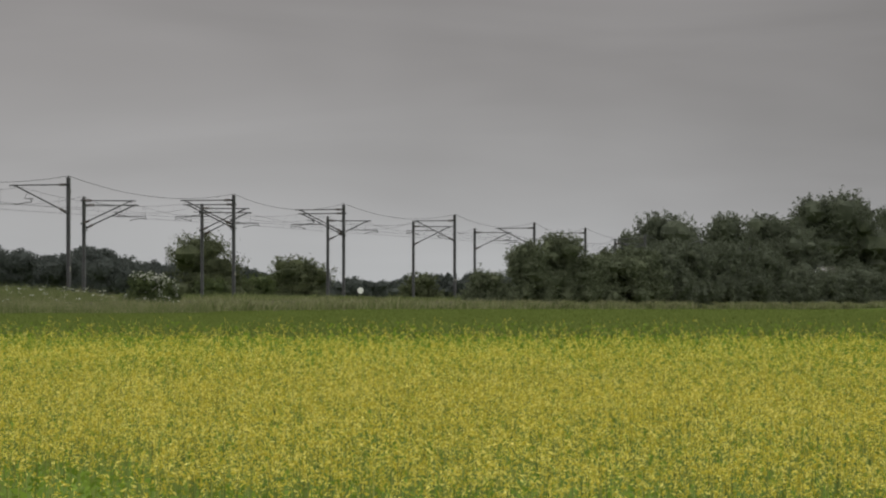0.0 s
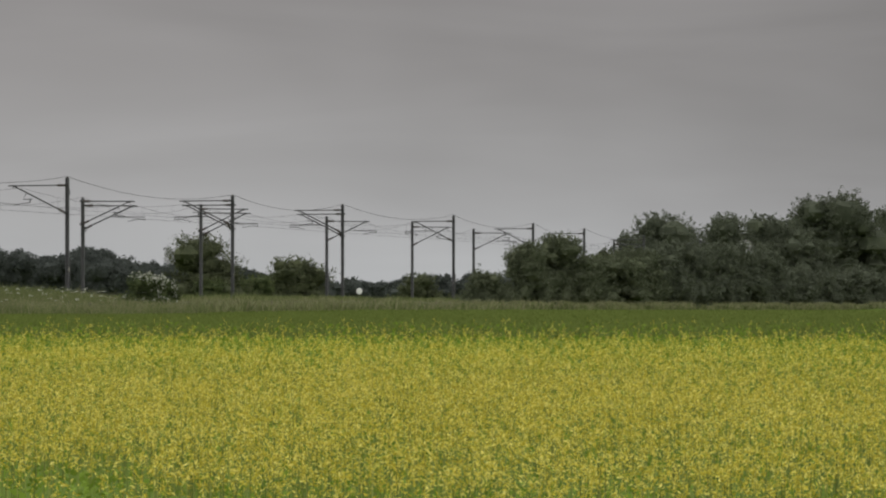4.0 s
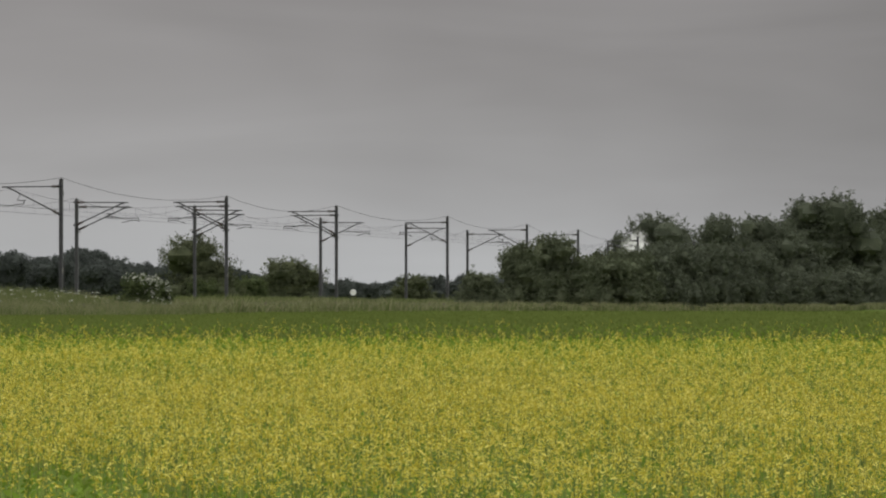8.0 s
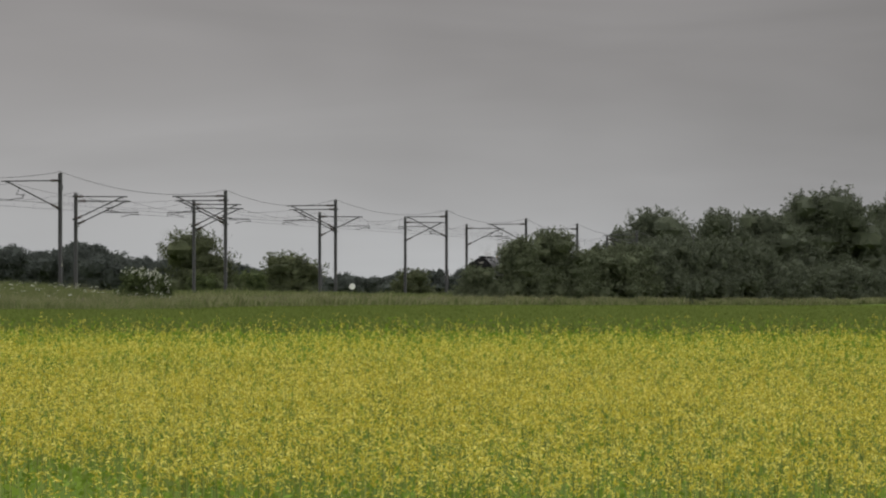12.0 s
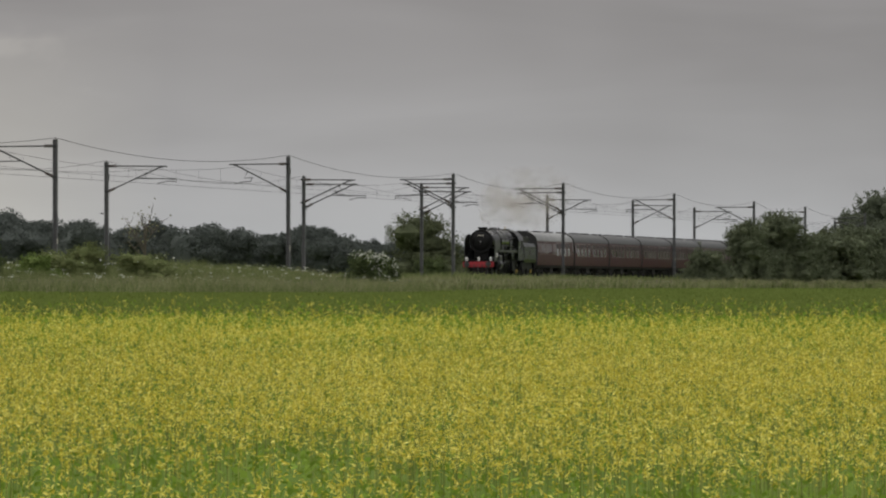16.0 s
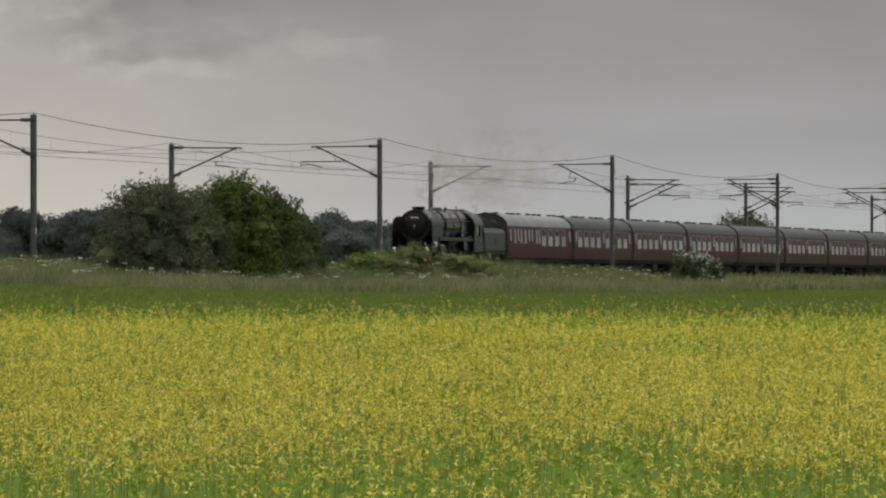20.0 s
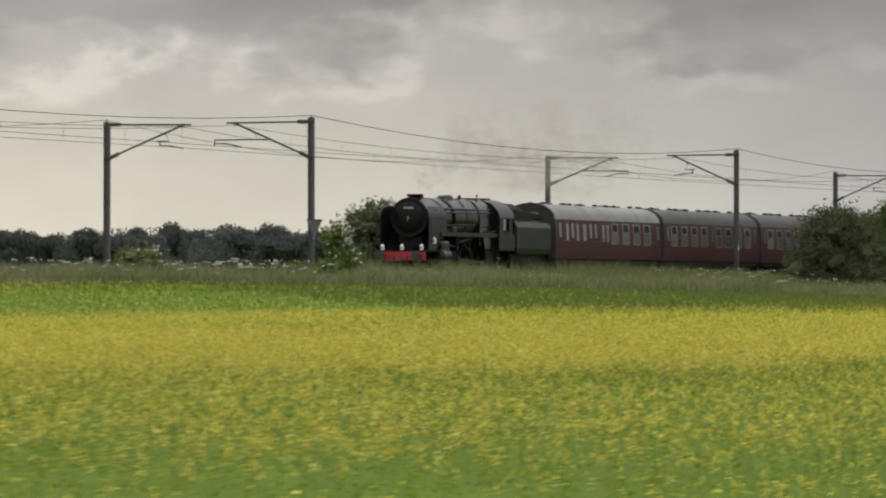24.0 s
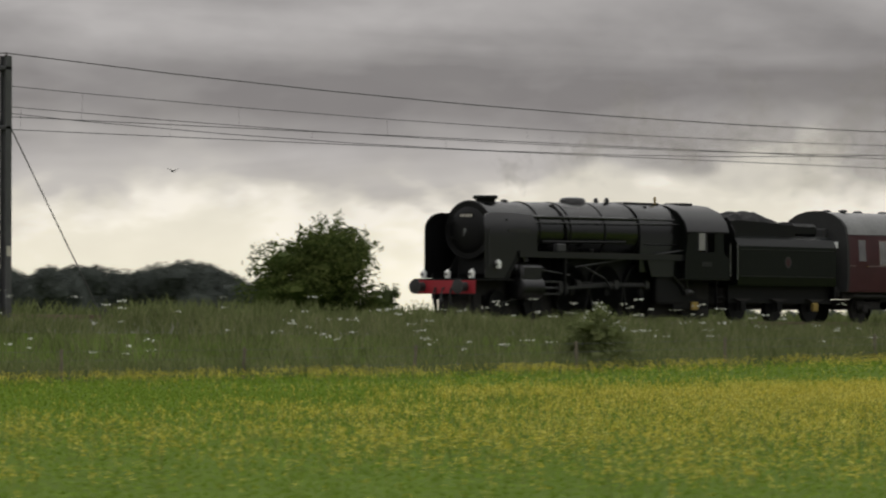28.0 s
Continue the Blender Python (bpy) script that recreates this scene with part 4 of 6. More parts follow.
    tp = Vector((lean * height * 0.6, 0, height * 0.72))
    t.tube([(0, 0, -0.3), (0.0, 0, height * 0.12), tp * 0.5 + Vector((0.05, 0, 0)), tp], tr, 8, tr * 0.25)
    part("trunk", t, "bark", root, smooth=True)
    for k in range(7):
        q = L[r.integers(len(L))]
        st = tp * r.uniform(0.2, 0.7)
        e = Vector(q[:3])
        part("limb", Mesh().tube([st, st.lerp(e, 0.5) + Vector((0, 0, height * 0.03)), e], tr * 0.45, 6, tr * 0.1), "bark", root, smooth=True)
    if flowers:
        pickf = np.argsort(-(c[:, 2] / height * 1.2 - c[:, 1] / width) + r.normal(0, 0.45, len(c)))[:flowers]
        fc = c[pickf]
        fc = np.concatenate([fc + r.normal(0, 0.05, fc.shape) for _ in range(4)])
        part("blossom", quads("blossom", leaf_quads(fc, np.full(len(fc), blossom)), "white_flower"), None, root, "flat heads of white blossom")
    return root


TREES = [
    # name, label, x, y, width, top, leaf, count, trunk, size, extras
    ("tall_tree", "large dark green broadleaf tree behind the railway", 1382, 112.5, 24.0, 16.4, "leaf_mist", 16000, 0.06, 0.44, dict(lobes=60)),
    ("tall_tree", "dark green broadleaf tree at the end of a row", 1594, 112.5, 25.5, 18.3, "leaf_mist", 8000, 0.08, 0.50, dict(lobes=40)),
    ("broad_tree", "dark green round-headed tree in a row behind the railway", 1128, 104, 14.5, 9.7, "leaf_mist", 8000, 0.05, 0.38, dict(lobes=40)),
    ("broad_tree", "dark green round-headed tree in a row behind the railway", 1052, 104, 12.5, 9.3, "leaf_mist", 8000, 0.05, 0.36, dict(lobes=40)),
    ("broad_tree", "dark green tree with a domed crown behind the railway", 951, 104, 14.5, 8.4, "leaf_mist", 10000, 0.05, 0.34, dict(lobes=44)),
    ("broad_tree", "smaller dark green tree against a domed one", 1000, 104, 9.0, 6.6, "leaf_mist", 5000, 0.05, 0.34, dict(lobes=24)),
    ("broad_tree", "smaller dark green tree at the edge of a grove", 912, 104, 6.5, 5.4, "leaf_mist", 4500, 0.05, 0.32, dict(lobes=24)),
    ("broad_tree", "dark green tree standing between taller ones", 1195, 103, 11.0, 6.4, "leaf_mist", 5000, 0.05, 0.38, dict(lobes=24)),
    ("shrub", "dense grey-green shrub beside the railway", 690, 80.6, 7.6, 1.6, "leaf_hazed", 5000, 0.03, 0.30, dict(lobes=30)),
    ("shrub", "dense grey-green shrub beside the railway", 712, 80.6, 8.4, 2.5, "leaf_hazed", 6000, 0.03, 0.30, dict(lobes=30)),
    ("shrub", "tall dense green shrub beside the railway, greyed with painted haze", 738, 80.6, 8.6, 3.2, "leaf_mist", 6000, 0.03, 0.30, dict(lobes=30)),
    ("shrub", "tall dense green shrub beside the railway, greyed with painted haze", 765, 80.6, 9.0, 3.6, "leaf_mist", 6500, 0.03, 0.30, dict(lobes=30)),
    ("shrub", "tall dense green shrub beside the railway, greyed with painted haze", 798, 80.6, 9.0, 3.4, "leaf_mist", 6500, 0.03, 0.30, dict(lobes=30)),
    ("shrub", "tall dense green shrub beside the railway, greyed with painted haze", 832, 80.6, 9.5, 3.6, "leaf_mist", 6500, 0.03, 0.30, dict(lobes=30)),
    ("shrub", "dense green shrub beside the railway, greyed with painted haze", 868, 80.6, 9.0, 2.9, "leaf_mist", 6000, 0.03, 0.30, dict(lobes=30)),
    ("shrub", "low dense green shrub beside the railway, greyed with painted haze", 906, 80.6, 9.5, 0.6, "leaf_mist", 5000, 0.03, 0.30, dict(lobes=30)),
    ("shrub", "low dense green shrub beside the railway, greyed with painted haze", 948, 80.6, 9.5, 0.2, "leaf_mist", 5000, 0.03, 0.30, dict(lobes=30)),
    ("shrub", "low dense green shrub beside the railway, greyed with painted haze", 995, 80.6, 10.0, 0.5, "leaf_mist", 5000, 0.03, 0.30, dict(lobes=30)),
    ("shrub", "low dense green shrub beside the railway, greyed with painted haze", 1044, 80.6, 11.0, 0.9, "leaf_mist", 5500, 0.03, 0.30, dict(lobes=30)),
    ("shrub", "low dense green shrub beside the railway, greyed with painted haze", 1110, 80.6, 12.0, 0.9, "leaf_mist", 5000, 0.03, 0.30, dict(lobes=30)),
    ("willow_bush", "loose grey-green willow bush with ragged top", 646, 80, 6.2, 3.8, "leaf_hazed", 7500, 0.03, 0.20, dict(lobes=34, tip=0.30)),
    ("willow_bush", "loose grey-green willow bush with ragged top", 615.4, 80, 5.0, 2.8, "leaf_hazed", 6000, 0.03, 0.19, dict(lobes=28, tip=0.35)),
    ("shrub", "low spreading green bush by the line", 589, 80, 4.6, 0.15, "leaf_hazed", 3000, 0.03, 0.19, dict(tip=0.2)),
    ("shrub", "grey-green bush beside a willow", 668, 80, 4.2, 1.7, "leaf_hazed", 3500, 0.03, 0.20, dict(lobes=20, tip=0.1)),
    ("conifer_clump", "small dark clump of trees behind the railway", 936, 110, 4.6, 3.2, "leaf_dark", 3000, 0.05, 0.30, {}),
    ("round_bush", "rounded dark green bush behind the railway", 627, 104, 6.4, 1.45, "leaf_dark", 5500, 0.03, 0.19, dict(lobes=26, tip=0.12)),
    ("round_bush", "low dark green bush behind the railway", 607, 105, 4.6, -0.3, "leaf", 3000, 0.03, 0.19, {}),
    ("round_bush", "low dark green bush behind the railway", 717, 105, 6.4, -0.2, "leaf_dark", 2800, 0.03, 0.22, dict(tip=0.15)),
    ("round_bush", "low olive green bush under a taller one", 574, 103, 4.6, -0.6, "leaf", 2600, 0.03, 0.19, {}),
    ("spiky_bush", "dark green bush with upright twiggy shoots", 577.5, 104, 7.8, 3.4, "leaf_dark", 6500, 0.04, 0.18, dict(lobes=30, tip=0.35)),
    ("hawthorn_bush", "dark green elder bush dotted with white blossom", 419, 79.5, 3.4, -0.08, "leaf", 3000, 0.03, 0.12, dict(flowers=270, blossom=0.062, lobes=20)),
    ("hawthorn_bush", "small dark green elder bush dotted with white blossom", 428, 79.6, 1.9, -0.5, "leaf", 1400, 0.03, 0.11, dict(flowers=60, blossom=0.055)),
    ("hedge_tree", "dark bushy tree on the railway bank with upright shoots", 293.7, 81.3, 4.9, 3.3, "leaf_dark", 9000, 0.03, 0.13, dict(lobes=40, tip=0.5)),
    ("hedge_tree", "dark bushy tree on the railway bank", 305.2, 82.5, 4.2, 2.9, "leaf_dark", 7000, 0.03, 0.13, dict(lobes=34, tip=0.35)),
    ("hedge_tree", "bushy tree on the railway bank, leaves tinted as if lit", 308.5, 81.3, 4.2, 3.75, "leaf_lit", 8000, 0.03, 0.13, dict(lobes=36, tip=0.3)),
    ("hedge_tree", "bushy green tree on the railway bank", 318.8, 82.2, 4.2, 3.2, "leaf", 7000, 0.03, 0.14, dict(lobes=30, tip=0.15)),
    ("hedge_tree", "low bushy green tree on the railway bank", 327.5, 82.8, 3.2, 1.85, "leaf", 4500, 0.03, 0.14, dict(lobes=24)),
    ("shrub", "low green shrub on the railway bank", 336, 81.5, 2.6, -0.2, "leaf_pale", 1600, 0.03, 0.12, {}),
    ("round_bush", "dense dark green bush beyond the railway", 273.0, 100.5, 5.7, 3.35, "leaf_dark", 9000, 0.03, 0.14, dict(lobes=34, tip=0.14)),
    ("round_bush", "low green bush beyond the railway", 284.1, 101, 2.4, 1.7, "leaf_dark", 2500, 0.03, 0.14, {}),
    ("hawthorn_bush", "pale green elder bush with white flower heads", 203.5, 79.6, 2.0, 1.65, "leaf_pale", 2600, 0.03, 0.11, dict(flowers=130, blossom=0.06, tip=0.3)),
    ("round_bush", "domed green bush beyond the railway, leaves tinted as if lit", 196.6, 100.5, 6.0, 3.75, "leaf_lit", 12000, 0.03, 0.14, dict(lobes=40, tip=0.08)),
    ("round_bush", "domed green bush beyond the railway, shoots tinted as if lit", 106.1, 102.3, 4.9, 3.5, "leaf_lit", 12000, 0.03, 0.12, dict(lobes=40, tip=0.08)),
    ("shrub", "low twiggy shrub at the foot of a bush", 110.2, 102.5, 1.6, 1.35, "leaf", 1500, 0.03, 0.09, dict(tip=0.3)),
    ("field_tree", "lone wind-shaped tree far out in the fields", 137.9, 108.2, 2.7, 2.3, "leaf_dark", 5000, 0.16, 0.10, dict(lean=0.06, lobes=26, gaps=0.22)),
    ("field_tree", "small round tree far out in the fields", 459, 350, 3.8, 2.6, "leaf_dark", 2200, 0.10, 0.20, {}),
    ("field_tree", "small spreading tree far out in the fields", 466, 350, 4.6, 3.8, "leaf_dark", 2200, 0.34, 0.20, {}),
    ("weed_clump", "tall green weeds growing beside the railway", 351, 82.0, 2.8, 0.42, "grass", 3400, 0.02, 0.08, dict(flowers=6, lobes=24)),
    ("weed_clump", "tall green weeds growing beside the railway", 364, 82.0, 4.2, 0.0, "grass", 3000, 0.02, 0.08, dict(flowers=6, lobes=24)),
    ("weed_clump", "tall green weeds growing beside the railway", 343, 82.0, 3.6, 0.0, "grass", 2600, 0.02, 0.08, dict(flowers=6, lobes=24)),
    ("weed_clump", "tall green weeds growing beside the railway", 188, 82.5, 2.6, 0.75, "grass", 2600, 0.02, 0.06, dict(flowers=14, lobes=24)),
    ("weed_clump", "tall flowering weeds at the edge of the verge", 91, 79.0, 2.2, 0.55, "grass", 1600, 0.03, 0.08, dict(flowers=24)),
]
for k, (nm, lab, x, y, w, h, leaf, n, tr, sz, kw) in enumerate(TREES):
    build_tree(nm, lab, x, y, w, h, leaf, int(n * 3.4), tr, sz * (0.72 if x < 540 else 0.68), seed=k * 13, **kw)


def build_bare_tree():
    """A thin half-dead tree, more twigs than leaves."""
    x, y = 676.0, 152.0
    gz = float(ground_z(x, y))
    root = tagged(new("bare_tree"), "half-dead pale tree with thin bare twigs", "tree")
    root.location = (x, y, gz)
    H = 4.9 + EYE - gz
    r = random.Random(9)
    part("trunk", Mesh().tube([(0, 0, -0.3), (0.1, 0, H * 0.4), (0, 0, H * 0.8)], 0.22, 8, 0.06), "bark", root)
    tips = []
    for k in range(9):
        z = H * r.uniform(0.3, 0.7)
        a = r.uniform(0, 6.28)
        e = Vector((math.cos(a) * H * 0.22, math.sin(a) * H * 0.22, min(H, z + H * r.uniform(0.15, 0.4))))
        m = Mesh().tube([(0, 0, z), Vector((0, 0, z)).lerp(e, 0.5) + Vector((0, 0, 0.3)), e], 0.07, 5, 0.02)
        for j in range(9):
            q = Vector((0, 0, z)).lerp(e, r.uniform(0.4, 1))
            d = q + Vector((r.uniform(-1, 1), r.uniform(-1, 1), r.uniform(0.1, 1.2)))
            m.tube([q, d], 0.035, 4, 0.01)
            tips.append(d)
        part("limb", m, "bark", root)
    c = np.array([t[:] for t in tips])
    c = np.concatenate([c + np.random.default_rng(2).normal(0, 0.22, c.shape) for _ in range(5)])
    part("crown", quads("crown", leaf_quads(c, np.full(len(c), 0.11)), "hay"), None, root, "thin pale leaves")


build_bare_tree()


def far_woods(name, label, ex, ey, dist, line, leaf="leaf_far", size=0.25, per=1300, rows=2):
    """A belt of trees along headings from a place in the field; line holds heading and height of the tops, in thousandths of the distance."""
    r = np.random.default_rng(len(line) * 7 + int(dist))
    hs, es = [q[0] for q in line], [q[1] / 1000 for q in line]
    pts, core = [], Mesh()
    for row in range(rows):
        h = hs[0]
        while h < hs[-1]:
            d = dist * r.uniform(0.97, 1.04) * (1 + 0.05 * row)
            x, y = ex + math.sin(radians(h)) * d, ey + math.cos(radians(h)) * d
            gz = float(ground_z(x, y))
            top = EYE + np.interp(h, hs, es) * d + r.uniform(-0.7, 0.9)
            hh = 1.06 * max(1.5, top - gz) * (1.0 if row == 0 else r.uniform(0.7, 1.0))
            w = min(hh, 11.0) * r.uniform(0.75, 1.25)
            n = int(per * 0.65 * max(0.7, hh * w / 30))
            lumps = [(0.0, 0.0, 0.46, 0.40, 0.42)] + [(r.uniform(-0.36, 0.36), r.uniform(-0.3, 0.3), r.uniform(0.3, 0.76), r.uniform(0.13, 0.25), r.uniform(0.11, 0.22)) for _ in range(11)]
            for bx, by, bz, bw, bh in lumps:
                q, e = np.array([x + bx * w, y + by * w, gz + bz * hh]), np.array([bw * w, bw * w, min(bh, 0.985 - bz) * hh])
                core.blob(q, e * 0.78, 9, 6, 0.3)
                k = int(n * (0.6 if bw > 0.3 else 0.22))
                dirs = r.normal(size=(k, 3))
                dirs /= np.linalg.norm(dirs, axis=1, keepdims=True)
                pts.append(q + dirs * e * r.uniform(0.72, 1.04, (k, 1)))
            c = np.array([x, y, gz]) + r.normal(0, 1, (n // 5, 3)) * np.array([w * 0.4, w * 0.4, 0]) + r.uniform(0, 1, (n // 5, 1)) * np.array([0, 0, hh * 0.45])
            pts.append(c)
            h += math.degrees(w * r.uniform(0.22, 0.42) / dist)
    c = np.concatenate(pts)
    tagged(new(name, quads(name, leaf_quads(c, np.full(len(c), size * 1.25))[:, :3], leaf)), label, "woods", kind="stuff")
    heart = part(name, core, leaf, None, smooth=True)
    tagged(heart, label, "woods", kind="stuff")


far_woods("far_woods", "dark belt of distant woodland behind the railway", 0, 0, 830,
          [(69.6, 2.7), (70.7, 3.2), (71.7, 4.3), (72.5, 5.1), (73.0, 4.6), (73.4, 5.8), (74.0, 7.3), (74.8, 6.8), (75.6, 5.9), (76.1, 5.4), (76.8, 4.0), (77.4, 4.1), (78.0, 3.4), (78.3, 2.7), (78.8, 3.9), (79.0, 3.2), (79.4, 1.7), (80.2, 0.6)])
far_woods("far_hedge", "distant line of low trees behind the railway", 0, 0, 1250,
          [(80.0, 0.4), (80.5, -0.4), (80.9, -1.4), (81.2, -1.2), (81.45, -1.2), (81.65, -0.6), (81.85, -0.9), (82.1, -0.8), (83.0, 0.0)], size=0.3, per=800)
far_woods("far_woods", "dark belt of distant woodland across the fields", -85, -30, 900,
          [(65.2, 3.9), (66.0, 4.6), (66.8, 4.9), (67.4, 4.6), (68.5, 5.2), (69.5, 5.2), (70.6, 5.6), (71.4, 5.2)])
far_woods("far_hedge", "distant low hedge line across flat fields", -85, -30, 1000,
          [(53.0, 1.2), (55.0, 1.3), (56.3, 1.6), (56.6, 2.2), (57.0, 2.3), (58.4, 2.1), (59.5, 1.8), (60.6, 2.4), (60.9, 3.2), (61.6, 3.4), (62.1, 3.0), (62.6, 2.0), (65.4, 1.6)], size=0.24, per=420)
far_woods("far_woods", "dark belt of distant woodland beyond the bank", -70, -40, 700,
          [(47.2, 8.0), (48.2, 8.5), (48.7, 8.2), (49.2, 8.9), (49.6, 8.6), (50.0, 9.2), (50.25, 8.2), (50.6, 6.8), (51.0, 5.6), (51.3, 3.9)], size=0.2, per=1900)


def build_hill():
    """A long low ridge on the horizon, with distance haze in its colour."""
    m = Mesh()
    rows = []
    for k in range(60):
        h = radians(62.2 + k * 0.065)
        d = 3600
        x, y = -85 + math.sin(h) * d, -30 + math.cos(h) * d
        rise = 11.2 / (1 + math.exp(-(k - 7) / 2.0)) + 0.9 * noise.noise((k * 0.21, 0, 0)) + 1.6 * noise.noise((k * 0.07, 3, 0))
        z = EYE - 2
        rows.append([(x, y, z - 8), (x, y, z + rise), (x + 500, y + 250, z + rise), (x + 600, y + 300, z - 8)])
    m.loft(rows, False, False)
    tagged(part("hazy_far_hill", m, "hill"), "low wooded ridge on the horizon with haze painted into its colour", "hill", kind="structure")


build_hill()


def build_far_pole():
    """A small wooden pole far behind the line, with two sagging wires."""
    x, y = 141.5, 97.0
    gz = float(ground_z(x, y)) - 0.2
    root = tagged(new("wooden_pole"), "thin distant wooden pole carrying two wires", "pole")
    root.location = (x, y, gz)
    H = EYE + 1.15 - gz
    part("shaft", Mesh().tube([(0, 0, 0), (0, 0, H)], 0.05, 7, 0.035), "wood_post", root)
    part("cross_bar", Mesh().box(-0.03, 0.03, -0.16, 0.16, H - 0.12, H - 0.07), "wood_post", root)
    for s in (-1, 1):
        part("wire", Mesh().tube([(0, s * 0.3, H - 0.05), (-6, s * 0.3, H - 0.33), (-13, s * 0.3, H - 0.52), (-20, s * 0.3, H - 0.4), (-26, s * 0.3, H - 0.1)], 0.006, 4), "copper", root)


build_far_pole()


# ---------------------------------------------------------------- the train
# vehicles are built with x running back from the front, y across, z up from the rail
def wheel_mesh(m, r, w=0.13, web=True):
    """A flanged wheel about the y axis, centred on the origin."""
    m.lathe((0, 0, 0), "y", [(-w / 2, r - 0.09), (-w / 2, r), (w / 2 - 0.03, r + 0.005), (w / 2 - 0.03, r + 0.03), (w / 2, r + 0.03), (w / 2, r - 0.09), (-w / 2, r - 0.09)], 32)
    if web:
        m.lathe((0, 0, 0), "y", [(-w / 2 - 0.03, 0.02), (-w / 2 - 0.03, 0.14), (-0.03, 0.16), (-0.03, r - 0.06), (0.03, r - 0.06), (0.03, 0.02)], 24)
    return m


SPOKES = {}


def spoked_wheel(name, r, spokes, root, label="", w=0.13, extra=None):
    """A wheel whose hub and spokes are pieces of their own."""
    if (name, r) not in SPOKES:
        rim = wheel_mesh(Mesh(), r, w, False)
        if extra:
            extra(rim)
        SPOKES[name, r] = (rim.data(name, MAT["black"]), Mesh().lathe((0, 0, 0), "y", [(-w / 2 - 0.03, 0.03), (-w / 2 - 0.03, 0.14), (w / 2, 0.16), (w / 2, 0.03)], 16).data("hub", MAT["black"]),
                           Mesh().tube([(0, 0, 0.1), (0, 0, r - 0.05)], 0.035, 6).data("spoke", MAT["black"]))
    rim, hub, spoke = SPOKES[name, r]
    o = part(name, rim, None, root, label)
    part("hub", hub, None, o)
    for k in range(spokes):
        part("spoke", spoke, None, o, at=pose(0, 0, 0, 0, 360.0 * k / spokes, 0))
    return o


def ring_section(r_y, r_z, yc, zc, x, n=28):
    return [(x, yc + r_y * math.cos(2 * math.pi * k / n), zc + r_z * math.sin(2 * math.pi * k / n)) for k in range(n)]


ROD = 0.33
DRIVERS = (6.15, 8.05, 9.95)


def build_loco():
    root = tagged(new("steam_locomotive"), "black and dark green express steam locomotive with red buffer beam", "locomotive")
    P = lambda nm, m, mat, lab="", par=root, sm=False: part(nm, m, mat, par, lab, sm)
    # frames and running gear
    P("main_frame", Mesh().box(0.5, 13.9, -0.55, -0.5, 0.62, 1.45).box(0.5, 13.9, 0.5, 0.55, 0.62, 1.45).box(0.6, 2.0, -0.5, 0.5, 0.7, 1.1), "black")
    beam = P("buffer_beam", Mesh().box(0.42, 0.5, -1.24, 1.24, 0.80, 1.24, 0.012), "red", "red front buffer beam")
    for s in (-1, 1):
        b = P("buffer", Mesh().lathe((0, s * 0.87, 1.03), "x", [(0.0, 0.17), (0.012, 0.235), (0.05, 0.235), (0.07, 0.08), (0.2, 0.08), (0.2, 0.13), (0.42, 0.15)], 20), "door_steel", "steel buffer with a round head", sm=True)
        P("hose", Mesh().tube([(0.40, s * 0.32, 1.0), (0.32, s * 0.33, 0.8), (0.34, s * 0.34, 0.5), (0.44, s * 0.36, 0.42)], 0.035, 7), "rubber")
        P("guard_iron", Mesh().box(0.95, 1.0, s * 0.75 - 0.04, s * 0.75 + 0.04, 0.1, 0.75), "black")
    P("coupling", Mesh().tube([(0.40, 0, 1.0), (0.28, 0, 0.8), (0.30, 0, 0.55)], 0.04, 7).lathe((0.28, -0.06, 0.6), "y", [(0, 0.07), (0.12, 0.07)], 10), "dark_steel")
    P("front_platform", Mesh().box(0.42, 2.5, -1.24, 1.24, 1.24, 1.29).prism([(2.0, 1.29), (2.75, 2.18), (2.95, 2.18), (2.2, 1.26)], "y", -1.24, 1.24), "black")
    P("saddle", Mesh().box(1.9, 3.7, -0.6, 0.6, 1.29, 2.1, 0.04), "black")
    # running boards
    for s in (-1, 1):
        P("running_board", Mesh().box(2.75, 11.9, min(s * 0.80, s * 1.30), max(s * 0.80, s * 1.30), 2.15, 2.20).box(2.75, 11.9, s * 1.29 - 0.012, s * 1.29 + 0.012, 2.0, 2.20), "grey_black")
    # smokebox, boiler, firebox
    zc = 2.87
    P("smokebox", Mesh().loft([ring_section(0.95, 0.95, 0, zc, x, 36) for x in (1.72, 1.76, 4.15)]), "gloss", "dark sooty smokebox", sm=True)
    door = P("smokebox_door", Mesh().lathe((1.72, 0, zc), "x", [(-0.19, 0.02), (-0.18, 0.27), (-0.12, 0.54), (-0.04, 0.73), (0.0, 0.78)], 32), "black", "domed smokebox door", sm=True)
    P("door_ring", Mesh().lathe((1.69, 0, zc), "x", [(0.01, 0.91), (-0.008, 0.93), (0.03, 0.965), (0.05, 0.88)], 36), "black")
    P("number_plate", Mesh().box(1.585, 1.605, -0.28, 0.28, zc + 0.40, zc + 0.54), "black", par=door)
    num = Mesh()
    for k in range(5):
        num.box(1.575, 1.586, -0.23 + k * 0.1, -0.17 + k * 0.1, zc + 0.425, zc + 0.515)
    P("number_bars", num, "cream", "pale bars on the number plate", par=door)
    P("door_handle", Mesh().tube([(1.52, 0, zc), (1.50, 0.03, zc - 0.2)], 0.018, 6).lathe((1.5, 0, zc), "x", [(0, 0.05), (0.06, 0.05)], 10), "bright", par=door)
    for q in (-0.25, 0.25):
        P("hinge_strap", Mesh().box(1.59, 1.63, 0.15, 0.8, zc + q - 0.03, zc + q + 0.03), "black", par=door)
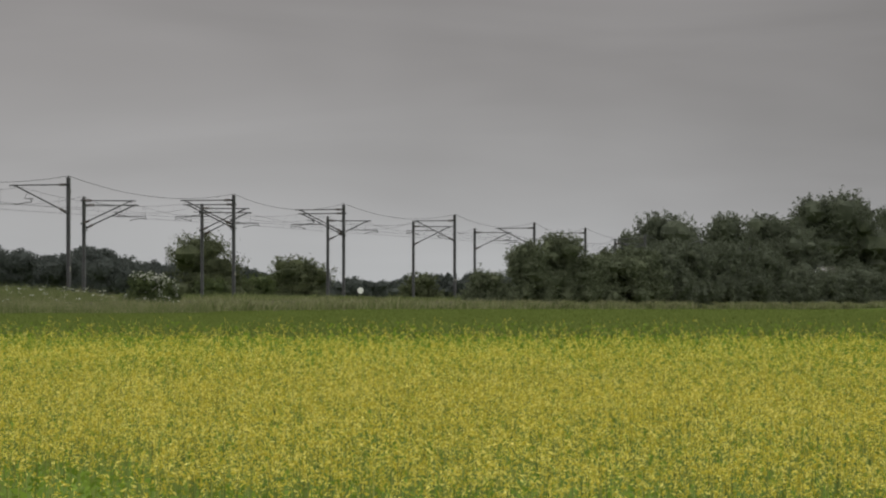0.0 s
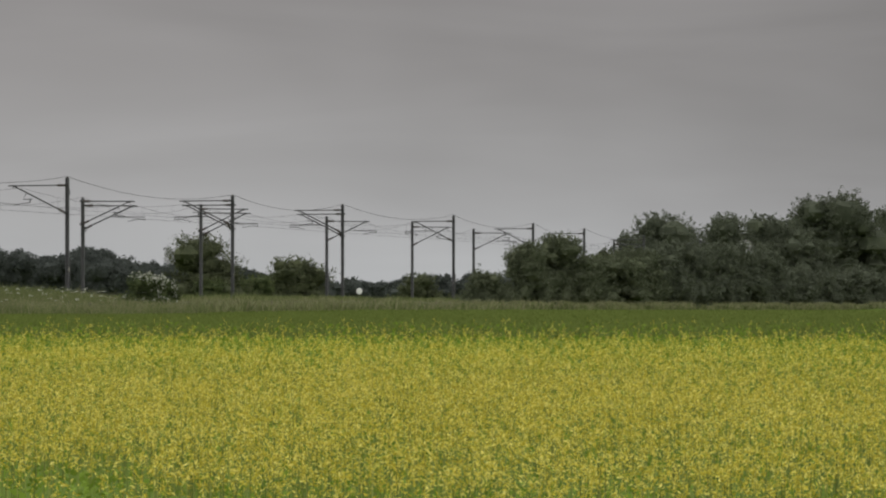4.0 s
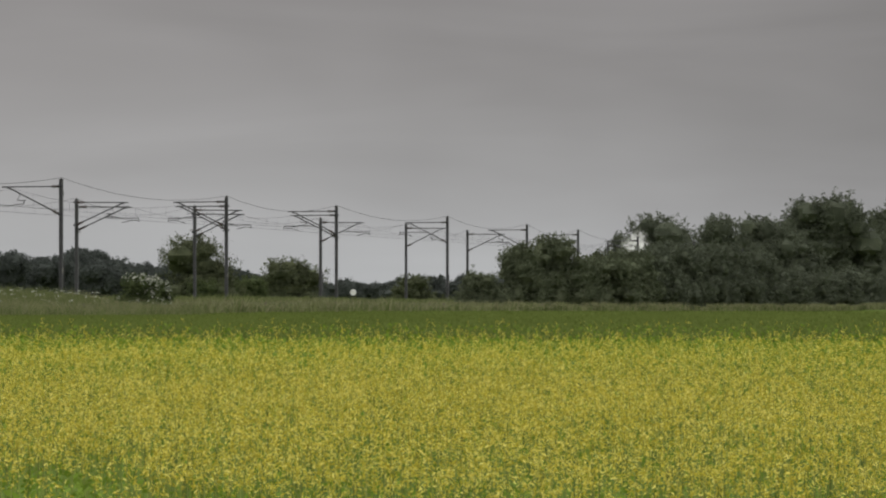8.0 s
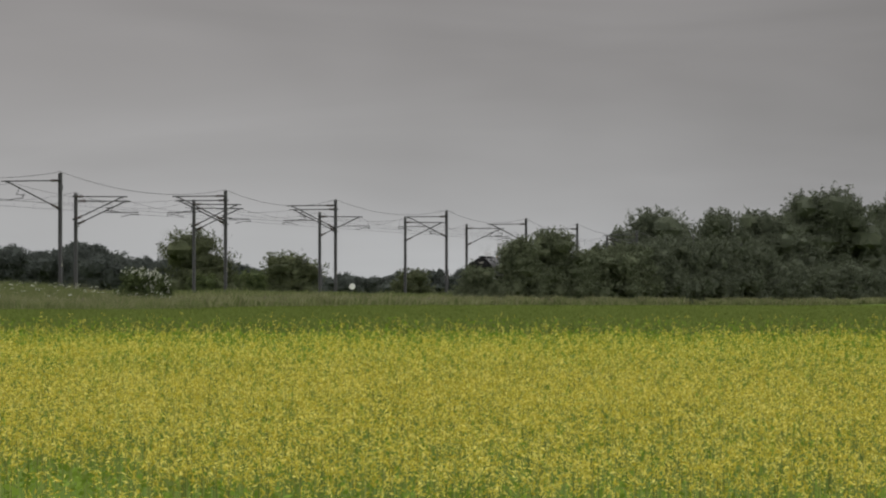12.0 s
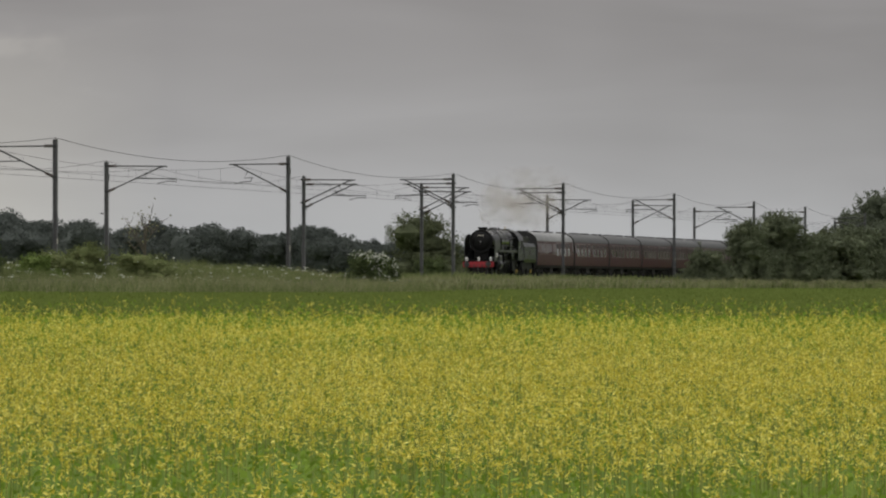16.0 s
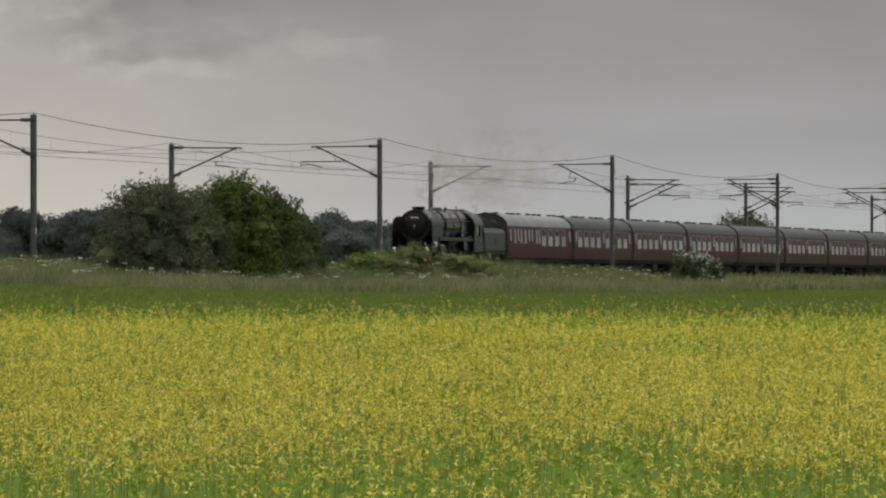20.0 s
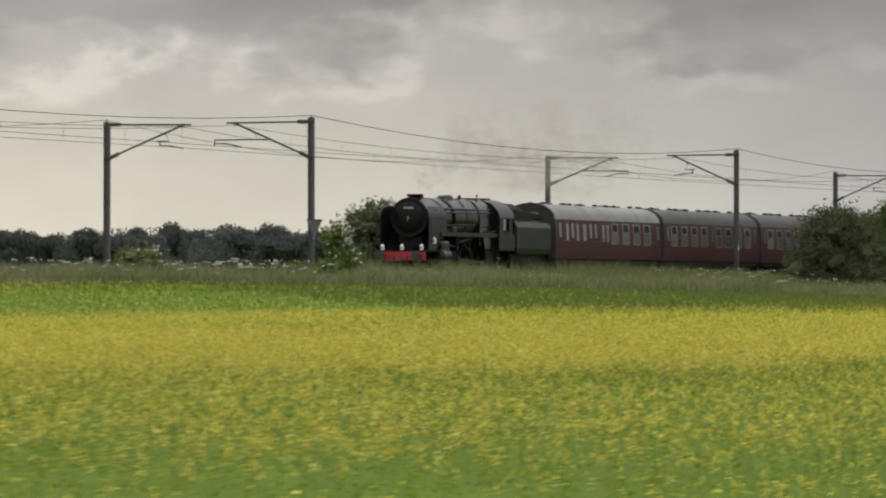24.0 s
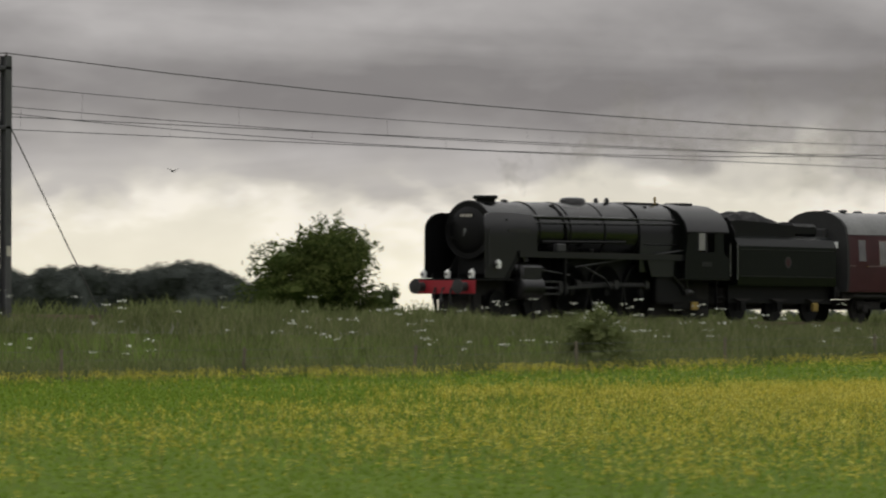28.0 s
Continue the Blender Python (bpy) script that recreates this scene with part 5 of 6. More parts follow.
    P("boiler", Mesh().loft([ring_section(r, r, 0, zc + dz, x, 32) for x, r, dz in ((4.15, 0.93, 0), (4.17, 0.955, 0), (6.0, 0.97, 0.01), (9.6, 1.02, 0.02))]), "gloss", "dark green boiler cladding", sm=True)
    for x, r in ((4.25, 0.965), (5.9, 0.98), (7.75, 1.005), (9.6, 1.035)):
        P("boiler_band", Mesh().loft([ring_section(q, q, 0, zc + 0.005, xx, 32) for xx, q in ((x, r), (x, r + 0.012), (x + 0.06, r + 0.012), (x + 0.06, r))]), "black", "thin boiler band")
    fb = []
    for x in (9.66, 11.9):
        sec = [(x, -1.02, 1.6), (x, 1.02, 1.6)] + [(x, 1.06 * math.cos(t) * (1 if math.sin(t) < 0.5 else 1), zc + 1.035 * math.sin(t) ** 0.8) for t in (math.pi * k / 14 for k in range(15))]
        fb.append(sec)
    P("firebox", Mesh().loft(fb), "gloss", "dark green firebox cladding", sm=True)
    # fittings on top
    P("chimney", Mesh().lathe((2.6, 0, zc + 0.86), "z", [(-0.1, 0.36), (0.02, 0.38), (0.06, 0.31), (0.13, 0.32), (0.18, 0.40), (0.255, 0.41), (0.28, 0.36), (0.28, 0.24), (0.15, 0.22)], 24), "black", "short black chimney with a lip", sm=True)
    P("dome", Mesh().loft([[(7.3 + 0.55 * k * math.cos(t), 0.38 * k * math.sin(t), z) for t in (2 * math.pi * i / 20 for i in range(20))] for k, z in ((1.0, zc + 0.85), (0.98, zc + 1.06), (0.86, zc + 1.13), (0.5, zc + 1.165), (0.1, zc + 1.17))]), "gloss", sm=True)
    for y in (-0.42, 0.42):
        P("top_feed", Mesh().lathe((5.55, y, zc + 0.72), "z", [(0, 0.12), (0.16, 0.12), (0.2, 0.05)], 12), "black", sm=True)
    for s in (-1, 1):
        P("feed_pipe", Mesh().tube([(5.55, s * 0.45, zc + 0.90), (5.6, s * 0.84, zc + 0.55), (5.65, s * 1.0, zc + 0.1), (5.7, s * 0.98, zc - 0.35), (5.75, s * 0.94, 2.18)], 0.045, 7), "black", sm=True)
        P("handrail", Mesh().tube([(1.9, s * 0.97, zc + 0.28), (4.2, s * 1.0, zc + 0.28), (9.6, s * 1.07, zc + 0.32), (11.8, s * 1.10, zc + 0.34)], 0.022, 6), "grey_black")
        P("safety_valve", Mesh().lathe((8.9, s * 0.22, zc + 0.98), "z", [(0, 0.08), (0.12, 0.09), (0.16, 0.06), (0.2, 0.06)], 10), "dark_steel")
        P("washout_plug", Mesh().lathe((10.6, s * 0.55, zc + 0.88), "z", [(0, 0.07), (0.06, 0.07)], 8), "dark_steel")
        # smoke deflectors
        dy = s * 1.22
        plate = Mesh()
        for x, z0, z1 in ((0.98, 1.31, 3.02), (1.02, 1.31, 3.16), (1.12, 1.31, 3.30), (1.28, 1.31, 3.39), (1.55, 1.31, 3.43), (2.0, 1.33, 3.43), (2.4, 1.78, 3.43), (2.75, 2.2, 3.42), (3.6, 2.2, 3.38), (3.72, 2.2, 3.30), (3.76, 2.2, 3.2)):
            zs = [z0 + (z1 - z0) * k / 9 for k in range(10)]
            ys = [s * (1.235 - 0.20 * max(0.0, (z - 2.85) / 0.58) ** 1.8) for z in zs]
            plate.v += [(x, y, z) for y, z in zip(ys, zs)] + [(x, y - s * 0.022, z) for y, z in zip(ys[::-1], zs[::-1])]
        for k in range(10):
            plate.f += [(k * 20 + i, k * 20 + (i + 1) % 20, k * 20 + 20 + (i + 1) % 20, k * 20 + 20 + i) for i in range(20)]
        plate.f += [tuple(range(20)), tuple(range(219, 199, -1))]
        d = P("smoke_deflector", plate, "grey_black", "tall smoke deflector plate bent in at the top", sm=True)
        P("name_plate", Mesh().box(2.2, 3.4, dy + s * 0.013 - 0.006, dy + s * 0.013 + 0.006, 2.80, 2.92), "door_steel", "plain worn name plate", par=d)
        P("deflector_stay", Mesh().tube([(2.2, s * 0.85, zc + 0.2), (2.2, s * 1.21, zc + 0.35)], 0.02, 6), "black", par=d)
        P("grab_rail", Mesh().tube([(1.15, dy + s * 0.05, 1.7), (1.15, dy + s * 0.05, 2.9)], 0.015, 6), "dark_steel", par=d)
        # cylinders, slidebars
        P("cylinder", Mesh().lathe((2.75, s * 1.09, 1.02), "x", [(0, 0.30), (0.05, 0.38), (1.15, 0.38), (1.2, 0.30)], 20).box(2.8, 3.9, s * 1.08 - 0.28, s * 1.08 + 0.28, 1.0, 1.75, 0.08), "grey_black", sm=True)
        P("valve_chest", Mesh().lathe((2.6, s * 1.02, 1.62), "x", [(0, 0.12), (0.03, 0.20), (1.5, 0.20), (1.53, 0.12)], 16), "grey_black", sm=True)
        P("slide_bar", Mesh().box(3.95, 5.35, s * 1.14 - 0.05, s * 1.14 + 0.05, 1.20, 1.26).box(3.95, 5.35, s * 1.14 - 0.05, s * 1.14 + 0.05, 0.80, 0.86), "door_steel")
        P("motion_bracket", Mesh().box(5.2, 5.3, min(s * 0.55, s * 1.28), max(s * 0.55, s * 1.28), 0.8, 2.15), "black")
        P("step", Mesh().box(3.0, 3.3, s * 1.20 - 0.06, s * 1.20 + 0.06, 0.45, 0.49).box(3.02, 3.05, s * 1.24 - 0.02, s * 1.24 + 0.02, 0.45, 1.3), "black")
        P("reach_rod", Mesh().tube([(5.9, s * 1.18, 1.72), (11.9, s * 1.18, 2.35)], 0.03, 6), "dark_steel")
        P("injector", Mesh().lathe((12.1, s * 1.1, 0.95), "x", [(0, 0.05), (0.05, 0.11), (0.35, 0.11), (0.5, 0.05)], 10).tube([(11.9, s * 1.1, 1.9), (12.2, s * 1.12, 1.4), (12.3, s * 1.1, 1.0)], 0.04, 6).tube([(11.4, s * 1.12, 1.5), (11.9, s * 1.12, 1.2), (12.2, s * 1.1, 0.9)], 0.04, 6), "door_steel")
        P("ash_pan", Mesh().box(10.6, 12.2, min(s * 0.6, s * 1.05), max(s * 0.6, s * 1.05), 0.55, 1.5, 0.05), "black")
        P("exhaust_pipe", Mesh().tube([(4.3, s * 1.0, zc - 0.35), (8.8, s * 1.06, zc - 0.3)], 0.05, 7), "black", sm=True)
        P("sand_pipe", Mesh().tube([(5.2, s * 0.9, 2.1), (5.3, s * 0.95, 1.2), (5.35, s * 0.8, 0.25)], 0.03, 6), "black")
        P("return_crank", Mesh().tube([(7.95, s * 1.15, 1.0), (7.5, s * 1.2, 1.35), (6.3, s * 1.2, 1.75)], 0.035, 6), "door_steel")
        P("valve_rod", Mesh().tube([(3.9, s * 1.16, 1.62), (5.6, s * 1.18, 1.45)], 0.03, 6), "door_steel")
        P("cylinder_cock", Mesh().tube([(2.85, s * 1.1, 0.66), (1.9, s * 1.12, 0.5)], 0.02, 5), "door_steel")
        P("cab_step", Mesh().box(13.6, 14.0, s * 1.3 - 0.05, s * 1.3 + 0.05, 0.42, 0.46).box(13.6, 14.0, s * 1.3 - 0.05, s * 1.3 + 0.05, 0.8, 0.84).box(13.6, 13.63, s * 1.3 - 0.05, s * 1.3 + 0.05, 0.42, 1.35), "black")
    # lamps on the front
    for x, y, z in ((0.62, -0.98, 1.30), (0.62, 0.0, 1.30), (0.62, 0.98, 1.30), (1.6, -1.30, 1.62)):
        lamp = P("head_lamp", Mesh().box(x - 0.08, x + 0.08, y - 0.075, y + 0.075, z, z + 0.24, 0.02).lathe((x, y, z + 0.24), "z", [(0, 0.05), (0.05, 0.04), (0.06, 0.01)], 10), "lamp_white", "white oil lamp")
        P("lens", Mesh().lathe((x - 0.085, y, z + 0.13), "x", [(-0.03, 0.02), (-0.02, 0.055), (0.01, 0.06)], 12), "bright", par=lamp)
    # pipes, boxes and rails along the boiler
    for s in (-1, 1):
        P("lubricator", Mesh().box(4.9, 5.35, s * 1.12 - 0.11, s * 1.12 + 0.11, 2.2, 2.47, 0.03), "dark_steel", "small oil box on the running board")
        P("sand_filler", Mesh().lathe((6.9, s * 1.08, 2.2), "z", [(0, 0.09), (0.1, 0.09), (0.13, 0.05)], 10), "black")
        P("ejector_pipe", Mesh().tube([(3.9, s * 0.88, zc + 0.46), (6.6, s * 0.91, zc + 0.47), (11.7, s * 0.97, zc + 0.48)], 0.05, 8), "gloss", sm=True)
        P("steam_pipe", Mesh().tube([(3.2, s * 0.78, zc - 0.1), (3.3, s * 1.0, zc - 0.5), (3.35, s * 1.06, 1.85)], 0.13, 10), "gloss", "outside steam pipe to the cylinder", sm=True)
        P("rail_knob", Mesh().lathe((5.2, s * 0.97, zc + 0.29), "y", [(-0.03, 0.035), (0.03, 0.035)], 8).lathe((7.4, s * 1.01, zc + 0.30), "y", [(-0.03, 0.035), (0.03, 0.035)], 8), "bright")
        P("firebox_stay_row", Mesh().tube([(9.9, s * 1.035, zc - 0.35), (11.7, s * 1.035, zc - 0.35)], 0.03, 6), "black")
        P("firebox_lower", Mesh().prism([(10.2, 1.45), (11.9, 1.45), (11.9, 2.14), (9.9, 2.14)], "y", s * 1.08 - 0.05, s * 1.08 + 0.05), "gloss", "lower firebox cladding")
    P("whistle", Mesh().lathe((11.5, -0.3, zc + 0.98), "z", [(0, 0.03), (0.16, 0.03), (0.17, 0.05), (0.26, 0.05), (0.28, 0.02)], 8), "brass")
    P("snifting_valve", Mesh().lathe((3.6, 0.0, zc + 0.93), "z", [(0, 0.12), (0.07, 0.12), (0.1, 0.05)], 10), "black")
    P("top_casing", Mesh().loft([[(x, -0.34, zc + 0.9), (x, -0.3, zc + h), (x, 0.3, zc + h), (x, 0.34, zc + 0.9)] for x, h in ((9.7, 1.0), (9.8, 1.06), (11.7, 1.06), (11.8, 1.0))]), "black", "raised casing over the firebox")
    # cab
    cab_sec = lambda x, w, k: [(x, -w, 1.38), (x, -w, 2.98), (x, -w * 0.93, 3.30), (x, -w * 0.70, 3.65), (x, -w * 0.36, 3.85), (x, 0, 3.91), (x, w * 0.36, 3.85), (x, w * 0.70, 3.65), (x, w * 0.93, 3.30), (x, w, 2.98), (x, w, 1.38)]
    for s in (-1, 1):
        side = Mesh().prism([(11.75, 1.38), (14.35, 1.38), (14.35, 2.10), (14.0, 2.25), (13.98, 3.0), (13.45, 3.0), (13.45, 2.3), (12.5, 2.3), (11.8, 2.3)], "y", s * 1.36 - 0.01, s * 1.36 + 0.01)
        side.prism([(11.82, 2.3), (12.5, 2.3), (12.5, 3.0), (11.98, 3.0)], "y", s * 1.36 - 0.01, s * 1.36 + 0.01)
        P("cab_side", side, "green", "dark green cab side")
        P("cab_window", Mesh().box(12.58, 12.95, s * 1.35 - 0.006, s * 1.35 + 0.006, 2.36, 2.94), "pane")
        P("window_frame", Mesh().box(12.96, 13.02, s * 1.37 - 0.012, s * 1.37 + 0.012, 2.28, 3.0), "door_steel")
        P("cab_number", Mesh().box(12.75, 12.83, s * 1.372 - 0.003, s * 1.372 + 0.003, 1.82, 1.98).box(12.9, 12.98, s * 1.372 - 0.003, s * 1.372 + 0.003, 1.82, 1.98).box(13.05, 13.13, s * 1.372 - 0.003, s * 1.372 + 0.003, 1.82, 1.98).box(13.2, 13.28, s * 1.372 - 0.003, s * 1.372 + 0.003, 1.82, 1.98), "door_steel", "dull marks on the cab side")
        P("cab_handrail", Mesh().tube([(14.36, s * 1.38, 1.5), (14.36, s * 1.38, 2.6)], 0.018, 6), "bright")
    roof = [[(x, y * k, z) for _, y, z in cab_sec(x, 1.40, 0)[1:-1]] for x, k in ((11.85, 1.0), (14.25, 1.0))]
    inner = [[(x, y * 0.97, z - 0.04) for x, y, z in q] for q in roof]
    P("cab_roof", Mesh().loft([roof[0] + inner[0][::-1], roof[1] + inner[1][::-1]]), "grey_black", "curved sooty cab roof", sm=True)
    P("cab_front", Mesh().prism([(p[1], p[2]) for p in cab_sec(0, 1.35, 0)], "x", 11.88, 11.91), "green")
    P("cab_floor", Mesh().box(11.8, 14.4, -1.3, 1.3, 1.36, 1.42), "under")
    P("backhead", Mesh().box(11.92, 12.5, -0.8, 0.8, 1.5, 3.1, 0.1), "under")
    P("roof_vent", Mesh().box(12.9, 13.6, -0.35, 0.35, 3.87, 3.96, 0.02), "grey_black")
    # small wheels
    for nm, x, r in (("bogie_wheel", 2.15, 0.457), ("bogie_wheel", 4.05, 0.457), ("trailing_wheel", 12.75, 0.50)):
        for s in (-1, 1):
            w = spoked_wheel(nm, r, 10, root)
            w.location = (x, s * 0.78, r)
    for x in (2.15, 4.05, 12.75, *DRIVERS):
        P("axle", Mesh().tube([(x, -0.8, 0.47 if x not in DRIVERS else 0.94), (x, 0.8, 0.47 if x not in DRIVERS else 0.94)], 0.1, 10), "dark_steel")
    P("bogie_frame", Mesh().box(1.6, 4.6, -0.7, -0.64, 0.45, 0.75).box(1.6, 4.6, 0.64, 0.7, 0.45, 0.75).box(2.9, 3.3, -0.64, 0.64, 0.5, 0.7), "black")
    P("trailing_truck", Mesh().box(11.6, 13.6, -1.0, -0.94, 0.4, 0.72), "black")
    P("trailing_truck", Mesh().box(11.6, 13.6, 0.94, 1.0, 0.4, 0.72), "black")
    for s in (-1, 1):
        P("axle_box", Mesh().box(12.6, 12.9, s * 1.04 - 0.08, s * 1.04 + 0.08, 0.36, 0.64, 0.03), "brass", "axle box with a yellow cover")
    # a dark block stands for shaded springs, brakes and pipes between the wheels
    P("brake_gear", Mesh().box(0.9, 14.2, -0.62, 0.62, 0.12, 1.3, 0.05), "under", "dark block in place of the shaded gear between the wheels")
    P("splasher_plate", Mesh().box(4.6, 11.9, -0.72, -0.66, 0.9, 2.15).box(4.6, 11.9, 0.66, 0.72, 0.9, 2.15), "black")
    # driving wheels and rods, which turn
    turning = []
    def crank(m):
        m.box(-0.30, 0.30, -0.05, 0.05, -0.86, -0.52)
        m.lathe((0, 0, ROD), "y", [(-0.16, 0.07), (0.0, 0.07)], 10)

    for x in DRIVERS:
        for s in (-1, 1):
            w = spoked_wheel("driving_wheel", 0.94, 18, root, "large black spoked driving wheel", 0.14, crank)
            turning.append((w, x, s))
    rods = []
    for s in (-1, 1):
        cr = Mesh().box(DRIVERS[0] - 0.12, DRIVERS[2] + 0.12, -0.03, 0.03, -0.06, 0.06, 0.02)
        for x in DRIVERS:
            cr.lathe((x, -0.05, 0), "y", [(0, 0.13), (0.1, 0.13)], 14)
        rods.append((part("coupling_rod", cr, "door_steel", root, "oily steel coupling rod"), s, "couple"))
        L = 3.05
        cn = Mesh().loft([[(0, -0.03, -0.06), (0, 0.03, -0.06), (0, 0.03, 0.06), (0, -0.03, 0.06)], [(-L, -0.025, -0.045), (-L, 0.025, -0.045), (-L, 0.025, 0.045), (-L, -0.025, 0.045)]])
        cn.lathe((0, -0.05, 0), "y", [(0, 0.15), (0.1, 0.15)], 14)
        rods.append((part("connecting_rod", cn, "door_steel", root, "oily steel connecting rod"), s, "connect"))
        ch = Mesh().box(-0.22, 0.22, -0.09, 0.09, -0.18, 0.18, 0.03).tube([(-0.2, 0, 0), (-1.5, 0, 0)], 0.045, 8)
        rods.append((part("crosshead", ch, "door_steel", root, "steel crosshead with piston rod"), s, "cross"))
    return root, turning, rods


def build_tender():
    root = tagged(new("locomotive_tender"), "dark green coal tender heaped with coal behind the locomotive", "tender")
    P = lambda nm, m, mat, lab="", par=root, sm=False: part(nm, m, mat, par, lab, sm)
    sec = lambda x: [(x, -1.32, 1.22), (x, 1.32, 1.22), (x, 1.34, 1.5), (x, 1.34, 2.55), (x, 1.22, 2.80), (x, 1.0, 2.92), (x, -1.0, 2.92), (x, -1.22, 2.80), (x, -1.34, 2.55), (x, -1.34, 1.5)]
    P("tank", Mesh().loft([sec(0.5), sec(6.35)]), "green", "dark green welded water tank", sm=False)
    for s in (-1, 1):
        y = s * 1.347
        P("lining", Mesh().box(0.65, 6.2, y - 0.003, y + 0.003, 1.52, 1.545).box(0.65, 6.2, y - 0.003, y + 0.003, 2.42, 2.445), "grey_black", "thin dull lining")
        cr = Mesh().lathe((3.45, y, 2.02), "y", [(-0.004, 0.2), (0.004, 0.2)], 18)
        P("emblem", cr, "door_steel", "round faded emblem")
        P("emblem_centre", Mesh().prism([(3.33, 1.98), (3.45, 1.86), (3.57, 1.98), (3.5, 2.14), (3.4, 2.14)], "y", y - 0.006, y + 0.006), "maroon")
        P("coal_rail", Mesh().prism([(0.5, 2.9), (0.5, 3.4), (1.2, 3.42), (4.3, 3.28), (4.3, 2.9)], "y", s * 1.02 - 0.02, s * 1.02 + 0.02), "black")
        P("ladder", Mesh().tube([(6.37, s * 0.5, 1.3), (6.37, s * 0.5, 2.9)], 0.02, 6).tube([(6.37, s * 0.8, 1.3), (6.37, s * 0.8, 2.9)], 0.02, 6), "black")
        P("frame", Mesh().box(0.4, 6.5, s * 0.98 - 0.03, s * 0.98 + 0.03, 0.62, 1.22), "black")
        P("handrail", Mesh().tube([(0.46, s * 1.36, 1.4), (0.46, s * 1.36, 2.6)], 0.018, 6), "bright")
        P("buffer", Mesh().lathe((6.5, s * 0.87, 1.03), "x", [(0, 0.14), (0.2, 0.13), (0.2, 0.08), (0.36, 0.08), (0.38, 0.23), (0.42, 0.22)], 16), "dark_steel")
    # coal heap
    rng = random.Random(5)
    rings = []
    for i in range(14):
        x = 0.6 + i * 0.28
        hgt = 3.36 + 0.42 * math.sin(math.pi * min(1, i / 13)) + rng.uniform(-0.04, 0.04)
        rings.append([(x, -0.99 + 1.98 * k / 12, 2.95 + (hgt - 2.95) * math.sin(math.pi * (k + 0.4) / 12.8) ** 0.6 + rng.uniform(-0.04, 0.04)) for k in range(13)])
    P("coal", Mesh().loft(rings, False, False), "coal", "heap of black coal")
    P("bulkhead", Mesh().prism([(-1.2, 1.3), (1.2, 1.3), (1.2, 3.0), (0.9, 3.5), (-0.9, 3.5), (-1.2, 3.0)], "x", 0.5, 0.56), "black")
    P("rear_plate", Mesh().prism([(-1.0, 2.9), (1.0, 2.9), (0.95, 3.3), (-0.95, 3.3)], "x", 4.3, 4.35), "black")
    P("water_dome", Mesh().box(4.35, 5.9, -0.9, 0.9, 2.9, 3.38, 0.12), "black", "raised black water filler housing", sm=True)
    P("filler", Mesh().lathe((5.2, 0, 3.36), "z", [(0, 0.25), (0.06, 0.25), (0.08, 0.1)], 16), "black")
    P("water_scoop_gear", Mesh().box(0.6, 6.3, -0.7, 0.7, 0.55, 1.2, 0.05), "under")
    P("drag_beam", Mesh().box(6.42, 6.5, -1.2, 1.2, 0.8, 1.25), "black")
    for x in (1.15, 3.3, 5.45):
        for s in (-1, 1):
            w = spoked_wheel("wheel", 0.495, 10, root)
            w.location = (x, s * 0.78, 0.495)
            P("axle_box", Mesh().box(x - 0.15, x + 0.15, s * 1.06 - 0.07, s * 1.06 + 0.07, 0.36, 0.66, 0.03), "black" if x != 5.45 else "brass", "axle box with a yellow cover")
            P("leaf_spring", Mesh().prism([(x - 0.5, 0.78), (x + 0.5, 0.78), (x + 0.2, 0.68), (x - 0.2, 0.68)], "y", s * 1.06 - 0.05, s * 1.06 + 0.05), "under")
        P("axle", Mesh().tube([(x, -0.8, 0.495), (x, 0.8, 0.495)], 0.08, 8), "dark_steel")
    return root


CL = 19.66


def coach_section(k=1.0):
    """The bowed side and domed roof of a coach, one half from sill to crown."""
    return [(1.32, 1.05), (1.355, 1.35), (1.375, 1.8), (1.365, 2.3), (1.335, 2.75), (1.29, 3.02)], [(1.29, 3.02), (1.22, 3.25), (1.02, 3.50), (0.70, 3.69), (0.36, 3.79), (0.0, 3.82)]


def side_y(z):
    s = coach_section()[0]
    return float(np.interp(z, [q[1] for q in s], [q[0] for q in s]))


